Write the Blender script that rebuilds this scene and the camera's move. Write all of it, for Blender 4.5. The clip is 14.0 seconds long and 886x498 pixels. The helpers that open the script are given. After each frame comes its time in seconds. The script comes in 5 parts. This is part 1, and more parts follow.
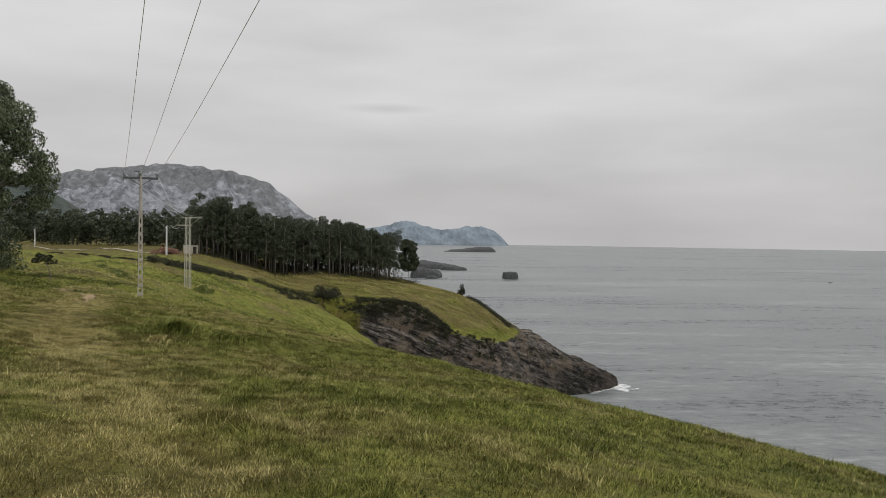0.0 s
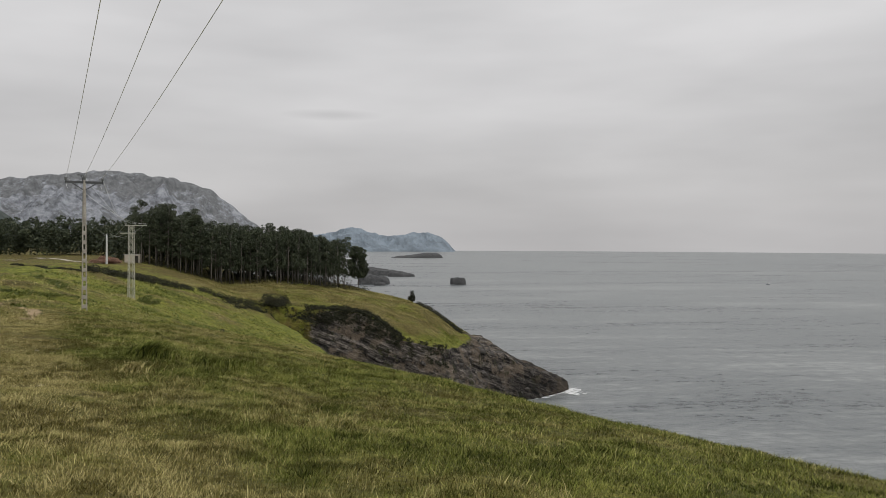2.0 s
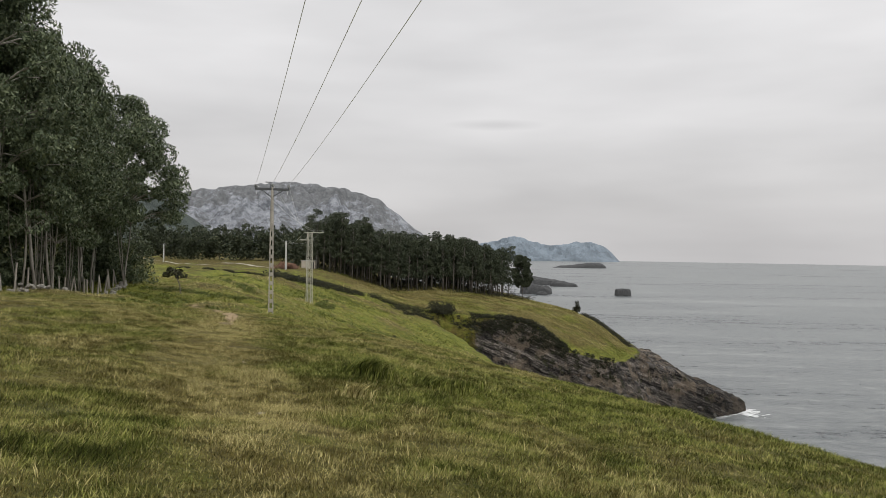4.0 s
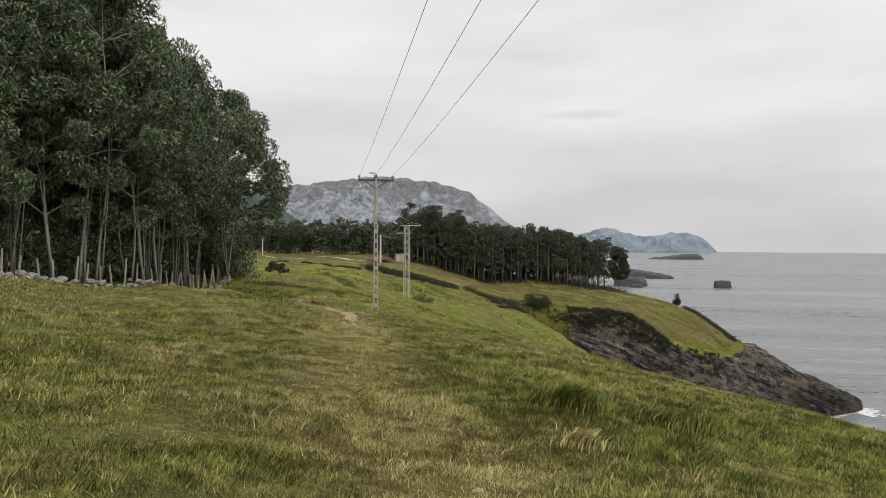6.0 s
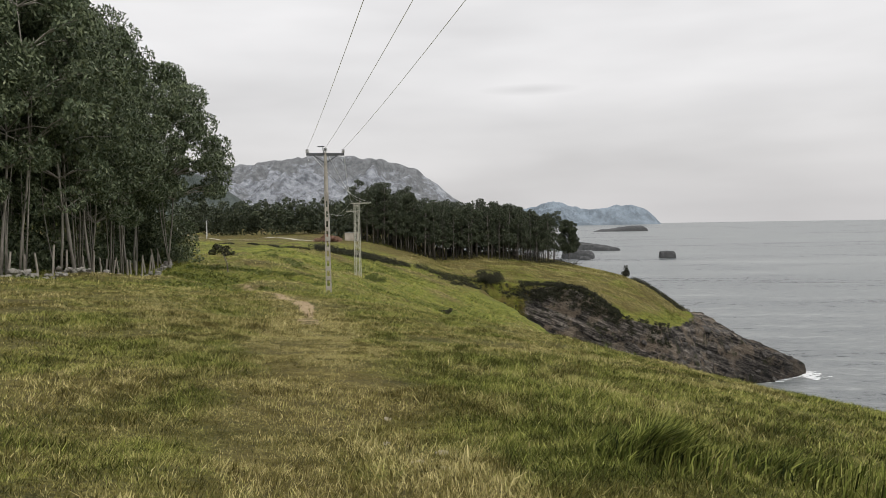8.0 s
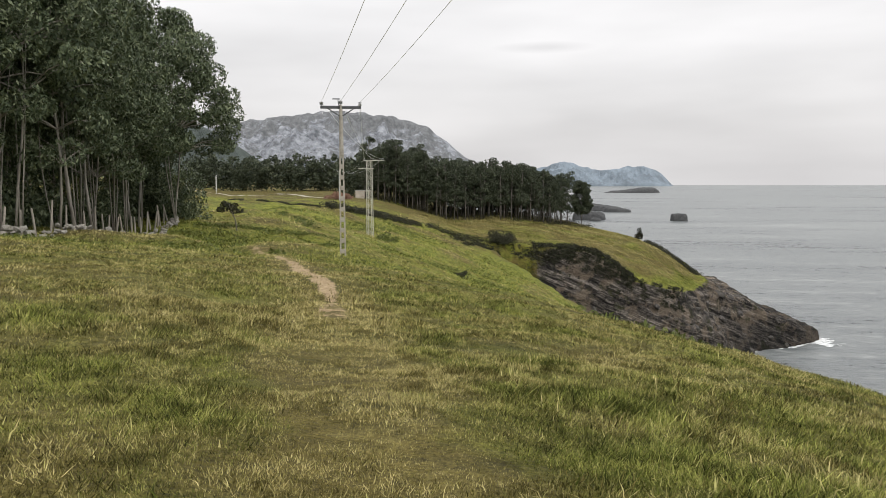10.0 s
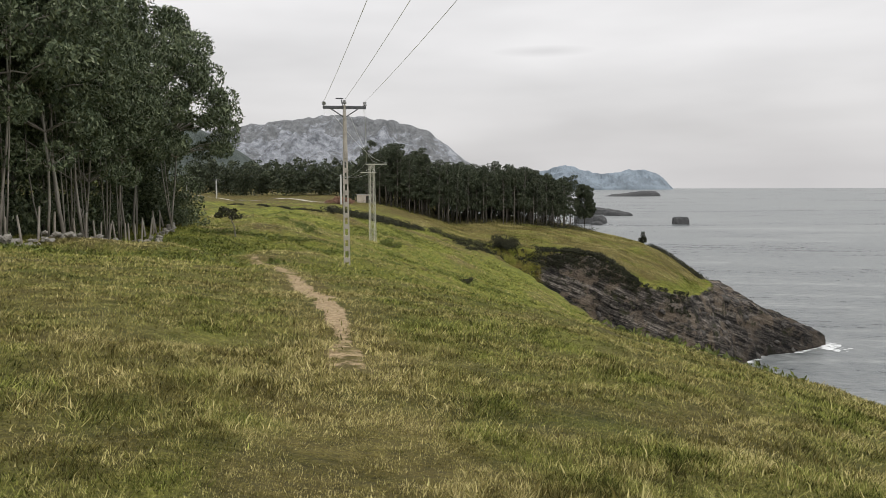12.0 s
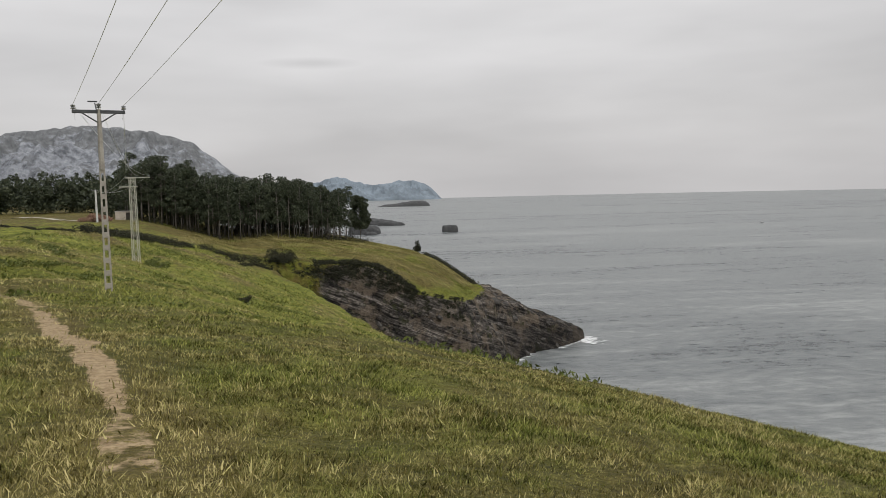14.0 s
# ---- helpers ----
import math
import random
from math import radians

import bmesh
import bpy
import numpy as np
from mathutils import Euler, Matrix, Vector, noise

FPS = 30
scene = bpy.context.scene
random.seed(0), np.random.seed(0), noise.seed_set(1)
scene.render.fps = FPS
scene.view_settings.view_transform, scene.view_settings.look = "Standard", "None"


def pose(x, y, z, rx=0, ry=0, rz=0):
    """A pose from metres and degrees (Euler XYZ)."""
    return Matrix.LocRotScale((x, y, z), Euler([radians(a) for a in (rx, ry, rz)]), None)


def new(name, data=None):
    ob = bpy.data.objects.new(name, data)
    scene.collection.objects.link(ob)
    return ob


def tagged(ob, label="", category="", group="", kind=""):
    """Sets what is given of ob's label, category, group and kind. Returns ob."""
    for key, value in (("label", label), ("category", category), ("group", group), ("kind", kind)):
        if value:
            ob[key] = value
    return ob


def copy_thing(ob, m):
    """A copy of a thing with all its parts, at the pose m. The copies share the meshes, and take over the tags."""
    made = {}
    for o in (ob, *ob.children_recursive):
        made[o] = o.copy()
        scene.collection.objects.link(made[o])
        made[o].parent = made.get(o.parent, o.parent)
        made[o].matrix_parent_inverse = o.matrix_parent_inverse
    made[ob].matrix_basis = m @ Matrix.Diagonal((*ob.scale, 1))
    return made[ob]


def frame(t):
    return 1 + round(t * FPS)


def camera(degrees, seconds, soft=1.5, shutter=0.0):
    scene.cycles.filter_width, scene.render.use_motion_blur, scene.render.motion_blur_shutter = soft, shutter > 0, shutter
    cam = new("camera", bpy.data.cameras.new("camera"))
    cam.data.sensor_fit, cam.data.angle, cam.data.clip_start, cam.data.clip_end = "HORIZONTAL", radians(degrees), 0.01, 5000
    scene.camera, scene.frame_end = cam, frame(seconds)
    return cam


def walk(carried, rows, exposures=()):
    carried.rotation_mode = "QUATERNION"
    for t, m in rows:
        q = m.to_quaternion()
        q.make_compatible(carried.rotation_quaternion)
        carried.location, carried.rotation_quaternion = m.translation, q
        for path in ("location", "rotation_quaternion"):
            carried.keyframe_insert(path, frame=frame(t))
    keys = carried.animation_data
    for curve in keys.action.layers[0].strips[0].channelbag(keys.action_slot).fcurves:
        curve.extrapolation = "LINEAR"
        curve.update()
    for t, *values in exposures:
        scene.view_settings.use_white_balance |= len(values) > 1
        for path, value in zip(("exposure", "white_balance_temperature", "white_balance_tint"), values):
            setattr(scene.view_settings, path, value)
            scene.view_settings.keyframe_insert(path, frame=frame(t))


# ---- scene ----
cam = camera(58.97, 14.0, soft=0.55)
# seconds, x, y, z, yaw, pitch, roll
PATH = [
    (0.0, -0.00, -0.00, 58.42, 0.00, -1.04, 0.74),
    (0.5, -0.31, 0.52, 58.39, -1.55, -1.23, -0.18),
    (1.0, -0.66, 1.10, 58.39, -0.76, -1.43, -0.23),
    (1.5, -0.98, 1.70, 58.36, -2.91, -0.71, -0.41),
    (2.0, -1.35, 2.28, 58.34, -3.91, -0.56, 0.21),
    (2.5, -1.69, 2.80, 58.26, -4.72, -0.50, -0.09),
    (3.0, -2.06, 3.35, 58.24, 1.49, -0.29, 0.19),
    (3.5, -2.40, 3.88, 58.21, 3.00, 0.04, 0.40),
    (4.0, -2.68, 4.51, 58.24, 7.87, 0.01, 0.78),
    (6.5, -4.82, 7.64, 58.17, 14.90, -1.08, -0.20),
    (7.0, -5.10, 8.31, 58.15, 15.09, -1.98, -1.05),
    (7.5, -5.41, 9.01, 58.13, 14.09, -1.79, -0.04),
    (8.0, -5.68, 9.78, 58.14, 10.70, -2.29, -1.14),
    (8.5, -6.01, 10.53, 58.17, 11.49, -5.21, -0.71),
    (11.0, -7.58, 14.07, 58.24, 11.45, -5.38, 0.11),
    (11.5, -7.82, 14.65, 58.23, 12.98, -5.58, -0.25),
    (12.0, -8.05, 15.26, 58.24, 11.46, -5.02, -0.38),
    (12.5, -8.22, 15.89, 58.23, 4.64, -4.36, -0.63),
    (13.0, -8.44, 16.48, 58.21, -5.76, -3.53, -0.19),
    (13.5, -8.66, 17.03, 58.19, -5.68, -3.64, -2.12),
    (14.0, -8.93, 17.54, 58.18, -4.95, -4.41, -1.38),
]
EXPOSURES = [
    (0.0, -0.05), (1.0, -0.08), (2.5, -0.12), (3.3, -0.02), (4.0, 0.12), (6.5, 0.32), (7.0, 0.38), (7.5, 0.24), (8.0, 0.27), (8.5, 0.57),
    (11.0, 0.40), (11.5, 0.57), (12.0, 0.3), (12.5, 0.06), (13.0, -0.10), (14.0, 0.04),
]
walk(cam, [(t, pose(x, y, z, 90 + pitch, 0, yaw) @ pose(0, 0, 0, 0, 0, roll)) for t, x, y, z, yaw, pitch, roll in PATH], EXPOSURES)
# ---- end of walk ----

# ---- world: overcast sky, one wide weak sun ----
SUN_ELEVATION, SUN_ROTATION = 48.0, 150.0
world = bpy.data.worlds.new("overcast_sky")
scene.world = world
world.use_nodes = True
wt = world.node_tree
wt.nodes.clear()


def wnode(kind):
    return wt.nodes.new(kind)


w_out = wnode("ShaderNodeOutputWorld")
w_bg = wnode("ShaderNodeBackground")
w_sky = wnode("ShaderNodeTexSky")
w_sky.sky_type, w_sky.sun_disc = "NISHITA", False
w_sky.sun_elevation, w_sky.sun_rotation = radians(SUN_ELEVATION), radians(SUN_ROTATION)
w_sky.dust_density = 4.0
w_tc = wnode("ShaderNodeTexCoord")
w_sep = wnode("ShaderNodeSeparateXYZ")
w_map = wnode("ShaderNodeMapping")
w_map.inputs["Scale"].default_value = (1.6, 1.6, 7.0)
w_noise = wnode("ShaderNodeTexNoise")
w_noise.inputs["Scale"].default_value = 1.5
w_noise.inputs["Detail"].default_value = 4.0
w_noise.inputs["Roughness"].default_value = 0.45
w_grad = wnode("ShaderNodeValToRGB")
w_grad.color_ramp.elements[0].position = 0.0
w_grad.color_ramp.elements[0].color = (5.52, 5.40, 5.42, 1)
w_grad.color_ramp.elements[1].position = 1.0
w_grad.color_ramp.elements[1].color = (14.0, 13.8, 13.8, 1)
e = w_grad.color_ramp.elements.new(0.10)
e.color = (6.2, 6.08, 6.08, 1)
e = w_grad.color_ramp.elements.new(0.32)
e.color = (7.5, 7.4, 7.42, 1)
w_cloud = wnode("ShaderNodeMapRange")
w_cloud.inputs["From Min"].default_value = 0.25
w_cloud.inputs["From Max"].default_value = 0.75
w_cloud.inputs["To Min"].default_value = 0.82
w_cloud.inputs["To Max"].default_value = 1.18
w_mul = wnode("ShaderNodeMix")
w_mul.data_type, w_mul.blend_type = "RGBA", "MULTIPLY"
w_mul.inputs[0].default_value = 1.0
w_mix = wnode("ShaderNodeMix")
w_mix.data_type = "RGBA"
w_mix.inputs[0].default_value = 0.94
wl = wt.links.new
wl(w_tc.outputs["Generated"], w_sep.inputs[0])
wl(w_tc.outputs["Generated"], w_map.inputs["Vector"])
wl(w_map.outputs["Vector"], w_noise.inputs["Vector"])
wl(w_sep.outputs["Z"], w_grad.inputs["Fac"])
wl(w_noise.outputs["Fac"], w_cloud.inputs["Value"])
wl(w_grad.outputs["Color"], w_mul.inputs[6])
wl(w_cloud.outputs["Result"], w_mul.inputs[7])
wl(w_sky.outputs["Color"], w_mix.inputs[6])
# one small grey cloud low over the bay
w_spot = wnode("ShaderNodeMapping")
w_spot.inputs["Location"].default_value = (0.0710 * 15, -0.985 * 15, -0.157 * 130)
w_spot.inputs["Scale"].default_value = (15, 15, 130)
w_far = wnode("ShaderNodeVectorMath")
w_far.operation = "LENGTH"
w_soft = wnode("ShaderNodeMapRange")
w_soft.inputs["From Min"].default_value, w_soft.inputs["From Max"].default_value = 0.2, 1.0
w_soft.inputs["To Min"].default_value, w_soft.inputs["To Max"].default_value = 0.86, 1.0
w_dim = wnode("ShaderNodeMix")
w_dim.data_type, w_dim.blend_type = "RGBA", "MULTIPLY"
w_dim.inputs[0].default_value = 1.0
wl(w_tc.outputs["Generated"], w_spot.inputs["Vector"])
wl(w_spot.outputs["Vector"], w_far.inputs[0])
wl(w_far.outputs["Value"], w_soft.inputs["Value"])
wl(w_mul.outputs[2], w_dim.inputs[6])
wl(w_soft.outputs["Result"], w_dim.inputs[7])
wl(w_dim.outputs[2], w_mix.inputs[7])
wl(w_mix.outputs[2], w_bg.inputs["Color"])
w_bg.inputs["Strength"].default_value = 0.10
wl(w_bg.outputs["Background"], w_out.inputs["Surface"])

sun_lamp = bpy.data.lights.new("sun", "SUN")
sun_lamp.energy, sun_lamp.angle, sun_lamp.color = 0.8, radians(25), (1.0, 0.97, 0.92)
sun = new("sun", sun_lamp)
sun.matrix_world = pose(0, 0, 200, 90 - SUN_ELEVATION, 0, 180 - SUN_ROTATION)


# ---- materials ----
def nodes_of(name):
    m = bpy.data.materials.new(name)
    m.use_nodes = True
    nt = m.node_tree
    return m, nt, nt.nodes["Principled BSDF"]


def noise_node(nt, scale, detail=4.0, rough=0.55, coords="Object", stretch=(1, 1, 1), dip=0.0):
    tc = nt.nodes.new("ShaderNodeTexCoord")
    turn = nt.nodes.new("ShaderNodeMapping")
    turn.inputs["Rotation"].default_value = (0, radians(dip), 0)
    mp = nt.nodes.new("ShaderNodeMapping")
    mp.inputs["Scale"].default_value = stretch
    n = nt.nodes.new("ShaderNodeTexNoise")
    n.inputs["Scale"].default_value, n.inputs["Detail"].default_value, n.inputs["Roughness"].default_value = scale, detail, rough
    nt.links.new(tc.outputs[coords], turn.inputs["Vector"])
    nt.links.new(turn.outputs["Vector"], mp.inputs["Vector"])
    nt.links.new(mp.outputs["Vector"], n.inputs["Vector"])
    return n.outputs["Fac"]


def ramp_node(nt, fac, stops):
    r = nt.nodes.new("ShaderNodeValToRGB")
    els = r.color_ramp.elements
    els[0].position, els[0].color = stops[0][0], (*stops[0][1], 1)
    els[1].position, els[1].color = stops[-1][0], (*stops[-1][1], 1)
    for p, c in stops[1:-1]:
        els.new(p).color = (*c, 1)
    nt.links.new(fac, r.inputs["Fac"])
    return r.outputs["Color"]


def mix_node(nt, fac, a, b, blend="MIX"):
    m = nt.nodes.new("ShaderNodeMix")
    m.data_type, m.blend_type = "RGBA", blend
    for socket, value in ((m.inputs[0], fac), (m.inputs[6], a), (m.inputs[7], b)):
        if isinstance(value, (int, float)):
            socket.default_value = value
        elif isinstance(value, tuple):
            socket.default_value = (*value, 1)
        else:
            nt.links.new(value, socket)
    return m.outputs[2]


def bump_node(nt, bsdf, height, strength, distance):
    b = nt.nodes.new("ShaderNodeBump")
    b.inputs["Strength"].default_value, b.inputs["Distance"].default_value = strength, distance
    nt.links.new(height, b.inputs["Height"])
    nt.links.new(b.outputs["Normal"], bsdf.inputs["Normal"])


def attr_node(nt, name):
    a = nt.nodes.new("ShaderNodeAttribute")
    a.attribute_name = name
    return a.outputs["Fac"]


def math_node(nt, op, a, b=0.0):
    n = nt.nodes.new("ShaderNodeMath")
    n.operation = op
    for socket, value in zip(n.inputs, (a, b)):
        if isinstance(value, (int, float)):
            socket.default_value = value
        else:
            nt.links.new(value, socket)
    return n.outputs[0]


def plain_material(name, dark, light, scale, rough=0.8, bump=0.4, distance=0.01, stretch=(1, 1, 1), metal=0.0):
    """Two-scale mottled surface."""
    m, nt, b = nodes_of(name)
    big = noise_node(nt, scale, 5, 0.6, stretch=stretch)
    fine = noise_node(nt, scale * 9, 3, 0.6, stretch=stretch)
    c = ramp_node(nt, big, [(0.3, dark), (0.7, light)])
    c = mix_node(nt, 0.35, c, ramp_node(nt, fine, [(0.3, dark), (0.7, light)]))
    nt.links.new(c, b.inputs["Base Color"])
    b.inputs["Roughness"].default_value, b.inputs["Metallic"].default_value = rough, metal
    bump_node(nt, b, fine, bump, distance)
    return m


def leaf_material(name, stops, rough=0.6, gloss=0.3):
    m, nt, b = nodes_of(name)
    g = nt.nodes.new("ShaderNodeNewGeometry")
    big = noise_node(nt, 0.35, 3)
    f = math_node(nt, "ADD", math_node(nt, "MULTIPLY", g.outputs["Random Per Island"], 0.6), math_node(nt, "MULTIPLY", big, 0.4))
    nt.links.new(ramp_node(nt, f, stops), b.inputs["Base Color"])
    b.inputs["Roughness"].default_value = rough
    b.inputs["Specular IOR Level"].default_value = gloss
    return m


def ground_material():
    m, nt, b = nodes_of("meadow_and_rock")
    big = noise_node(nt, 0.09, 5, 0.6)
    mid = noise_node(nt, 0.9, 5, 0.65)
    fine = noise_node(nt, 9.0, 4, 0.7)
    tuft = noise_node(nt, 3.2, 4, 0.7, stretch=(0.5, 1.2, 1.0))
    rows = noise_node(nt, 0.35, 4, 0.6, stretch=(0.35, 1.6, 1.0))
    green = ramp_node(nt, mid, [(0.30, (0.095, 0.112, 0.020)), (0.52, (0.255, 0.28, 0.045)), (0.74, (0.43, 0.43, 0.095))])
    dry = ramp_node(nt, mid, [(0.25, (0.095, 0.078, 0.026)), (0.55, (0.19, 0.155, 0.052)), (0.8, (0.32, 0.27, 0.11))])
    wear = math_node(nt, "ADD", attr_node(nt, "dry"), math_node(nt, "MULTIPLY", math_node(nt, "SUBTRACT", big, 0.5), 1.1))
    wear = math_node(nt, "ADD", wear, math_node(nt, "MULTIPLY", math_node(nt, "SUBTRACT", rows, 0.5), 1.1))
    clamp = nt.nodes.new("ShaderNodeClamp")
    nt.links.new(wear, clamp.inputs[0])
    grass = mix_node(nt, clamp.outputs[0], green, dry)
    # brown-green thatch, kept dark to paint in the shade between blades
    shaded_thatch = ramp_node(nt, noise_node(nt, 14.0, 4, 0.7), [(0.3, (0.040, 0.038, 0.012)), (0.52, (0.125, 0.116, 0.034)), (0.72, (0.30, 0.26, 0.095))])
    grass = mix_node(nt, math_node(nt, "MULTIPLY", attr_node(nt, "sward_shade"), 0.55), grass, shaded_thatch)
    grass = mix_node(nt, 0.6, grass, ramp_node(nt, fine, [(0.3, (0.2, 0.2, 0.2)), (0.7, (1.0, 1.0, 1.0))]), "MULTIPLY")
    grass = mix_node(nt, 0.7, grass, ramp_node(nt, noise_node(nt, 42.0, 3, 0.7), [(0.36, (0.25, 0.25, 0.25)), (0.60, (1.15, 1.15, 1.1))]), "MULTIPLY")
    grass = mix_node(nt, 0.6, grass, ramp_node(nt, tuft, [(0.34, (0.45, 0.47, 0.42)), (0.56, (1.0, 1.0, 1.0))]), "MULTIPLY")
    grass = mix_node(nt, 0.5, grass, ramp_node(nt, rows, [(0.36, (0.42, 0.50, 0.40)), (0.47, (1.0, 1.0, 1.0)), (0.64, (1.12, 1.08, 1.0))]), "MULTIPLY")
    strata = noise_node(nt, 0.55, 7, 0.7, stretch=(0.10, 0.25, 1.6), dip=-23)
    leaf = noise_node(nt, 2.2, 5, 0.7, stretch=(0.12, 0.3, 1.5), dip=-23)
    crack = noise_node(nt, 1.5, 8, 0.75, stretch=(1.0, 1.0, 0.9))
    joint = nt.nodes.new("ShaderNodeTexVoronoi")
    joint.feature = "DISTANCE_TO_EDGE"
    joint.inputs["Scale"].default_value = 0.55
    jm = nt.nodes.new("ShaderNodeMapping")
    jm.inputs["Rotation"].default_value = (0, radians(-23), 0)
    jm.inputs["Scale"].default_value = (0.45, 0.45, 1.1)
    jc = nt.nodes.new("ShaderNodeTexCoord")
    nt.links.new(jc.outputs["Object"], jm.inputs["Vector"])
    nt.links.new(jm.outputs["Vector"], joint.inputs["Vector"])
    fissure = ramp_node(nt, joint.outputs["Distance"], [(0.0, (0, 0, 0)), (0.10, (1, 1, 1))])
    patch = noise_node(nt, 0.13, 6, 0.7)
    rock = ramp_node(nt, strata, [(0.40, (0.018, 0.017, 0.016)), (0.48, (0.075, 0.068, 0.062)), (0.55, (0.17, 0.154, 0.138)), (0.63, (0.36, 0.325, 0.285))])
    rock = mix_node(nt, 0.6, rock, ramp_node(nt, leaf, [(0.40, (0.15, 0.145, 0.14)), (0.54, (1.15, 1.12, 1.08))]), "MULTIPLY")
    # cracks and joints darkened in the colour, as the relief alone shades weakly
    rock = mix_node(nt, 0.6, rock, ramp_node(nt, crack, [(0.42, (0.12, 0.115, 0.11)), (0.54, (1.15, 1.15, 1.15))]), "MULTIPLY")
    rock = mix_node(nt, 0.45, rock, ramp_node(nt, joint.outputs["Distance"], [(0.0, (0.15, 0.15, 0.15)), (0.06, (1.0, 1.0, 1.0))]), "MULTIPLY")
    rock = mix_node(nt, ramp_node(nt, patch, [(0.50, (0, 0, 0)), (0.58, (0.6, 0.6, 0.6))]), rock, mix_node(nt, crack, (0.10, 0.080, 0.058), (0.36, 0.285, 0.21)))
    rock = mix_node(nt, ramp_node(nt, noise_node(nt, 0.22, 6, 0.75), [(0.56, (0, 0, 0)), (0.62, (0.8, 0.8, 0.8))]), rock, mix_node(nt, crack, (0.02, 0.022, 0.012), (0.075, 0.078, 0.035)))
    # wet rock at the waterline, plus painted shade on the lower cliff
    rock = mix_node(nt, math_node(nt, "MULTIPLY", attr_node(nt, "wet_and_shade"), 0.62), rock, (0.014, 0.014, 0.014))
    earth = ramp_node(nt, fine, [(0.3, (0.19, 0.135, 0.075)), (0.7, (0.43, 0.33, 0.20))])
    edge = math_node(nt, "ADD", attr_node(nt, "rock"), math_node(nt, "MULTIPLY", math_node(nt, "SUBTRACT", mid, 0.5), 0.9))
    edge = ramp_node(nt, edge, [(0.45, (0, 0, 0)), (0.55, (1, 1, 1))])
    c = mix_node(nt, edge, grass, rock)
    worn = math_node(nt, "ADD", attr_node(nt, "earth"), math_node(nt, "MULTIPLY", math_node(nt, "SUBTRACT", noise_node(nt, 3.4, 6, 0.75), 0.5), 1.6))
    worn = ramp_node(nt, worn, [(0.50, (0, 0, 0)), (0.68, (1, 1, 1))])
    c = mix_node(nt, worn, c, earth)
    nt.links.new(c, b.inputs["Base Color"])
    b.inputs["Roughness"].default_value = 0.95
    b.inputs["Specular IOR Level"].default_value = 0.15
    h = math_node(nt, "ADD", math_node(nt, "MULTIPLY", mid, 0.32), math_node(nt, "MULTIPLY", tuft, 0.18))
    sharp = math_node(nt, "ADD", math_node(nt, "MULTIPLY", leaf, 1.6), math_node(nt, "ADD", math_node(nt, "MULTIPLY", crack, 1.5), math_node(nt, "MULTIPLY", fissure, 0.35)))
    sharp = math_node(nt, "MULTIPLY", sharp, attr_node(nt, "rock"))
    bump_node(nt, b, math_node(nt, "ADD", h, sharp), 0.8, 1.0)
    return m


def sea_material():
    m, nt, b = nodes_of("sea_water_painted_sheen")
    swell = noise_node(nt, 0.03, 5, 0.6, stretch=(0.5, 1.0, 1.0), dip=0)
    chop = noise_node(nt, 0.25, 6, 0.65, stretch=(0.6, 1.0, 1.0))
    ripple = noise_node(nt, 1.8, 3, 0.6)
    bands = noise_node(nt, 0.008, 6, 0.65, stretch=(0.16, 1.0, 1.0))
    streaks = noise_node(nt, 0.05, 6, 0.68, stretch=(0.22, 1.0, 1.0))
    # pale sky reflection and dark wave faces are painted into the water's colour
    v = math_node(nt, "ADD", math_node(nt, "ADD", math_node(nt, "MULTIPLY", bands, 0.40), math_node(nt, "MULTIPLY", chop, 0.32)), math_node(nt, "MULTIPLY", streaks, 0.28))
    nt.links.new(ramp_node(nt, v, [(0.42, (0.022, 0.030, 0.034)), (0.465, (0.105, 0.118, 0.121)), (0.52, (0.160, 0.172, 0.171)), (0.58, (0.25, 0.262, 0.257))]), b.inputs["Base Color"])
    b.inputs["IOR"].default_value = 1.33
    nt.links.new(ramp_node(nt, v, [(0.40, (0.22, 0.22, 0.22)), (0.55, (0.42, 0.42, 0.42))]), b.inputs["Roughness"])
    h = math_node(nt, "ADD", math_node(nt, "MULTIPLY", swell, 2.4), math_node(nt, "MULTIPLY", chop, 1.1))
    h = math_node(nt, "ADD", h, math_node(nt, "MULTIPLY", ripple, 0.05))
    bump_node(nt, b, h, 0.8, 1.0)
    return m


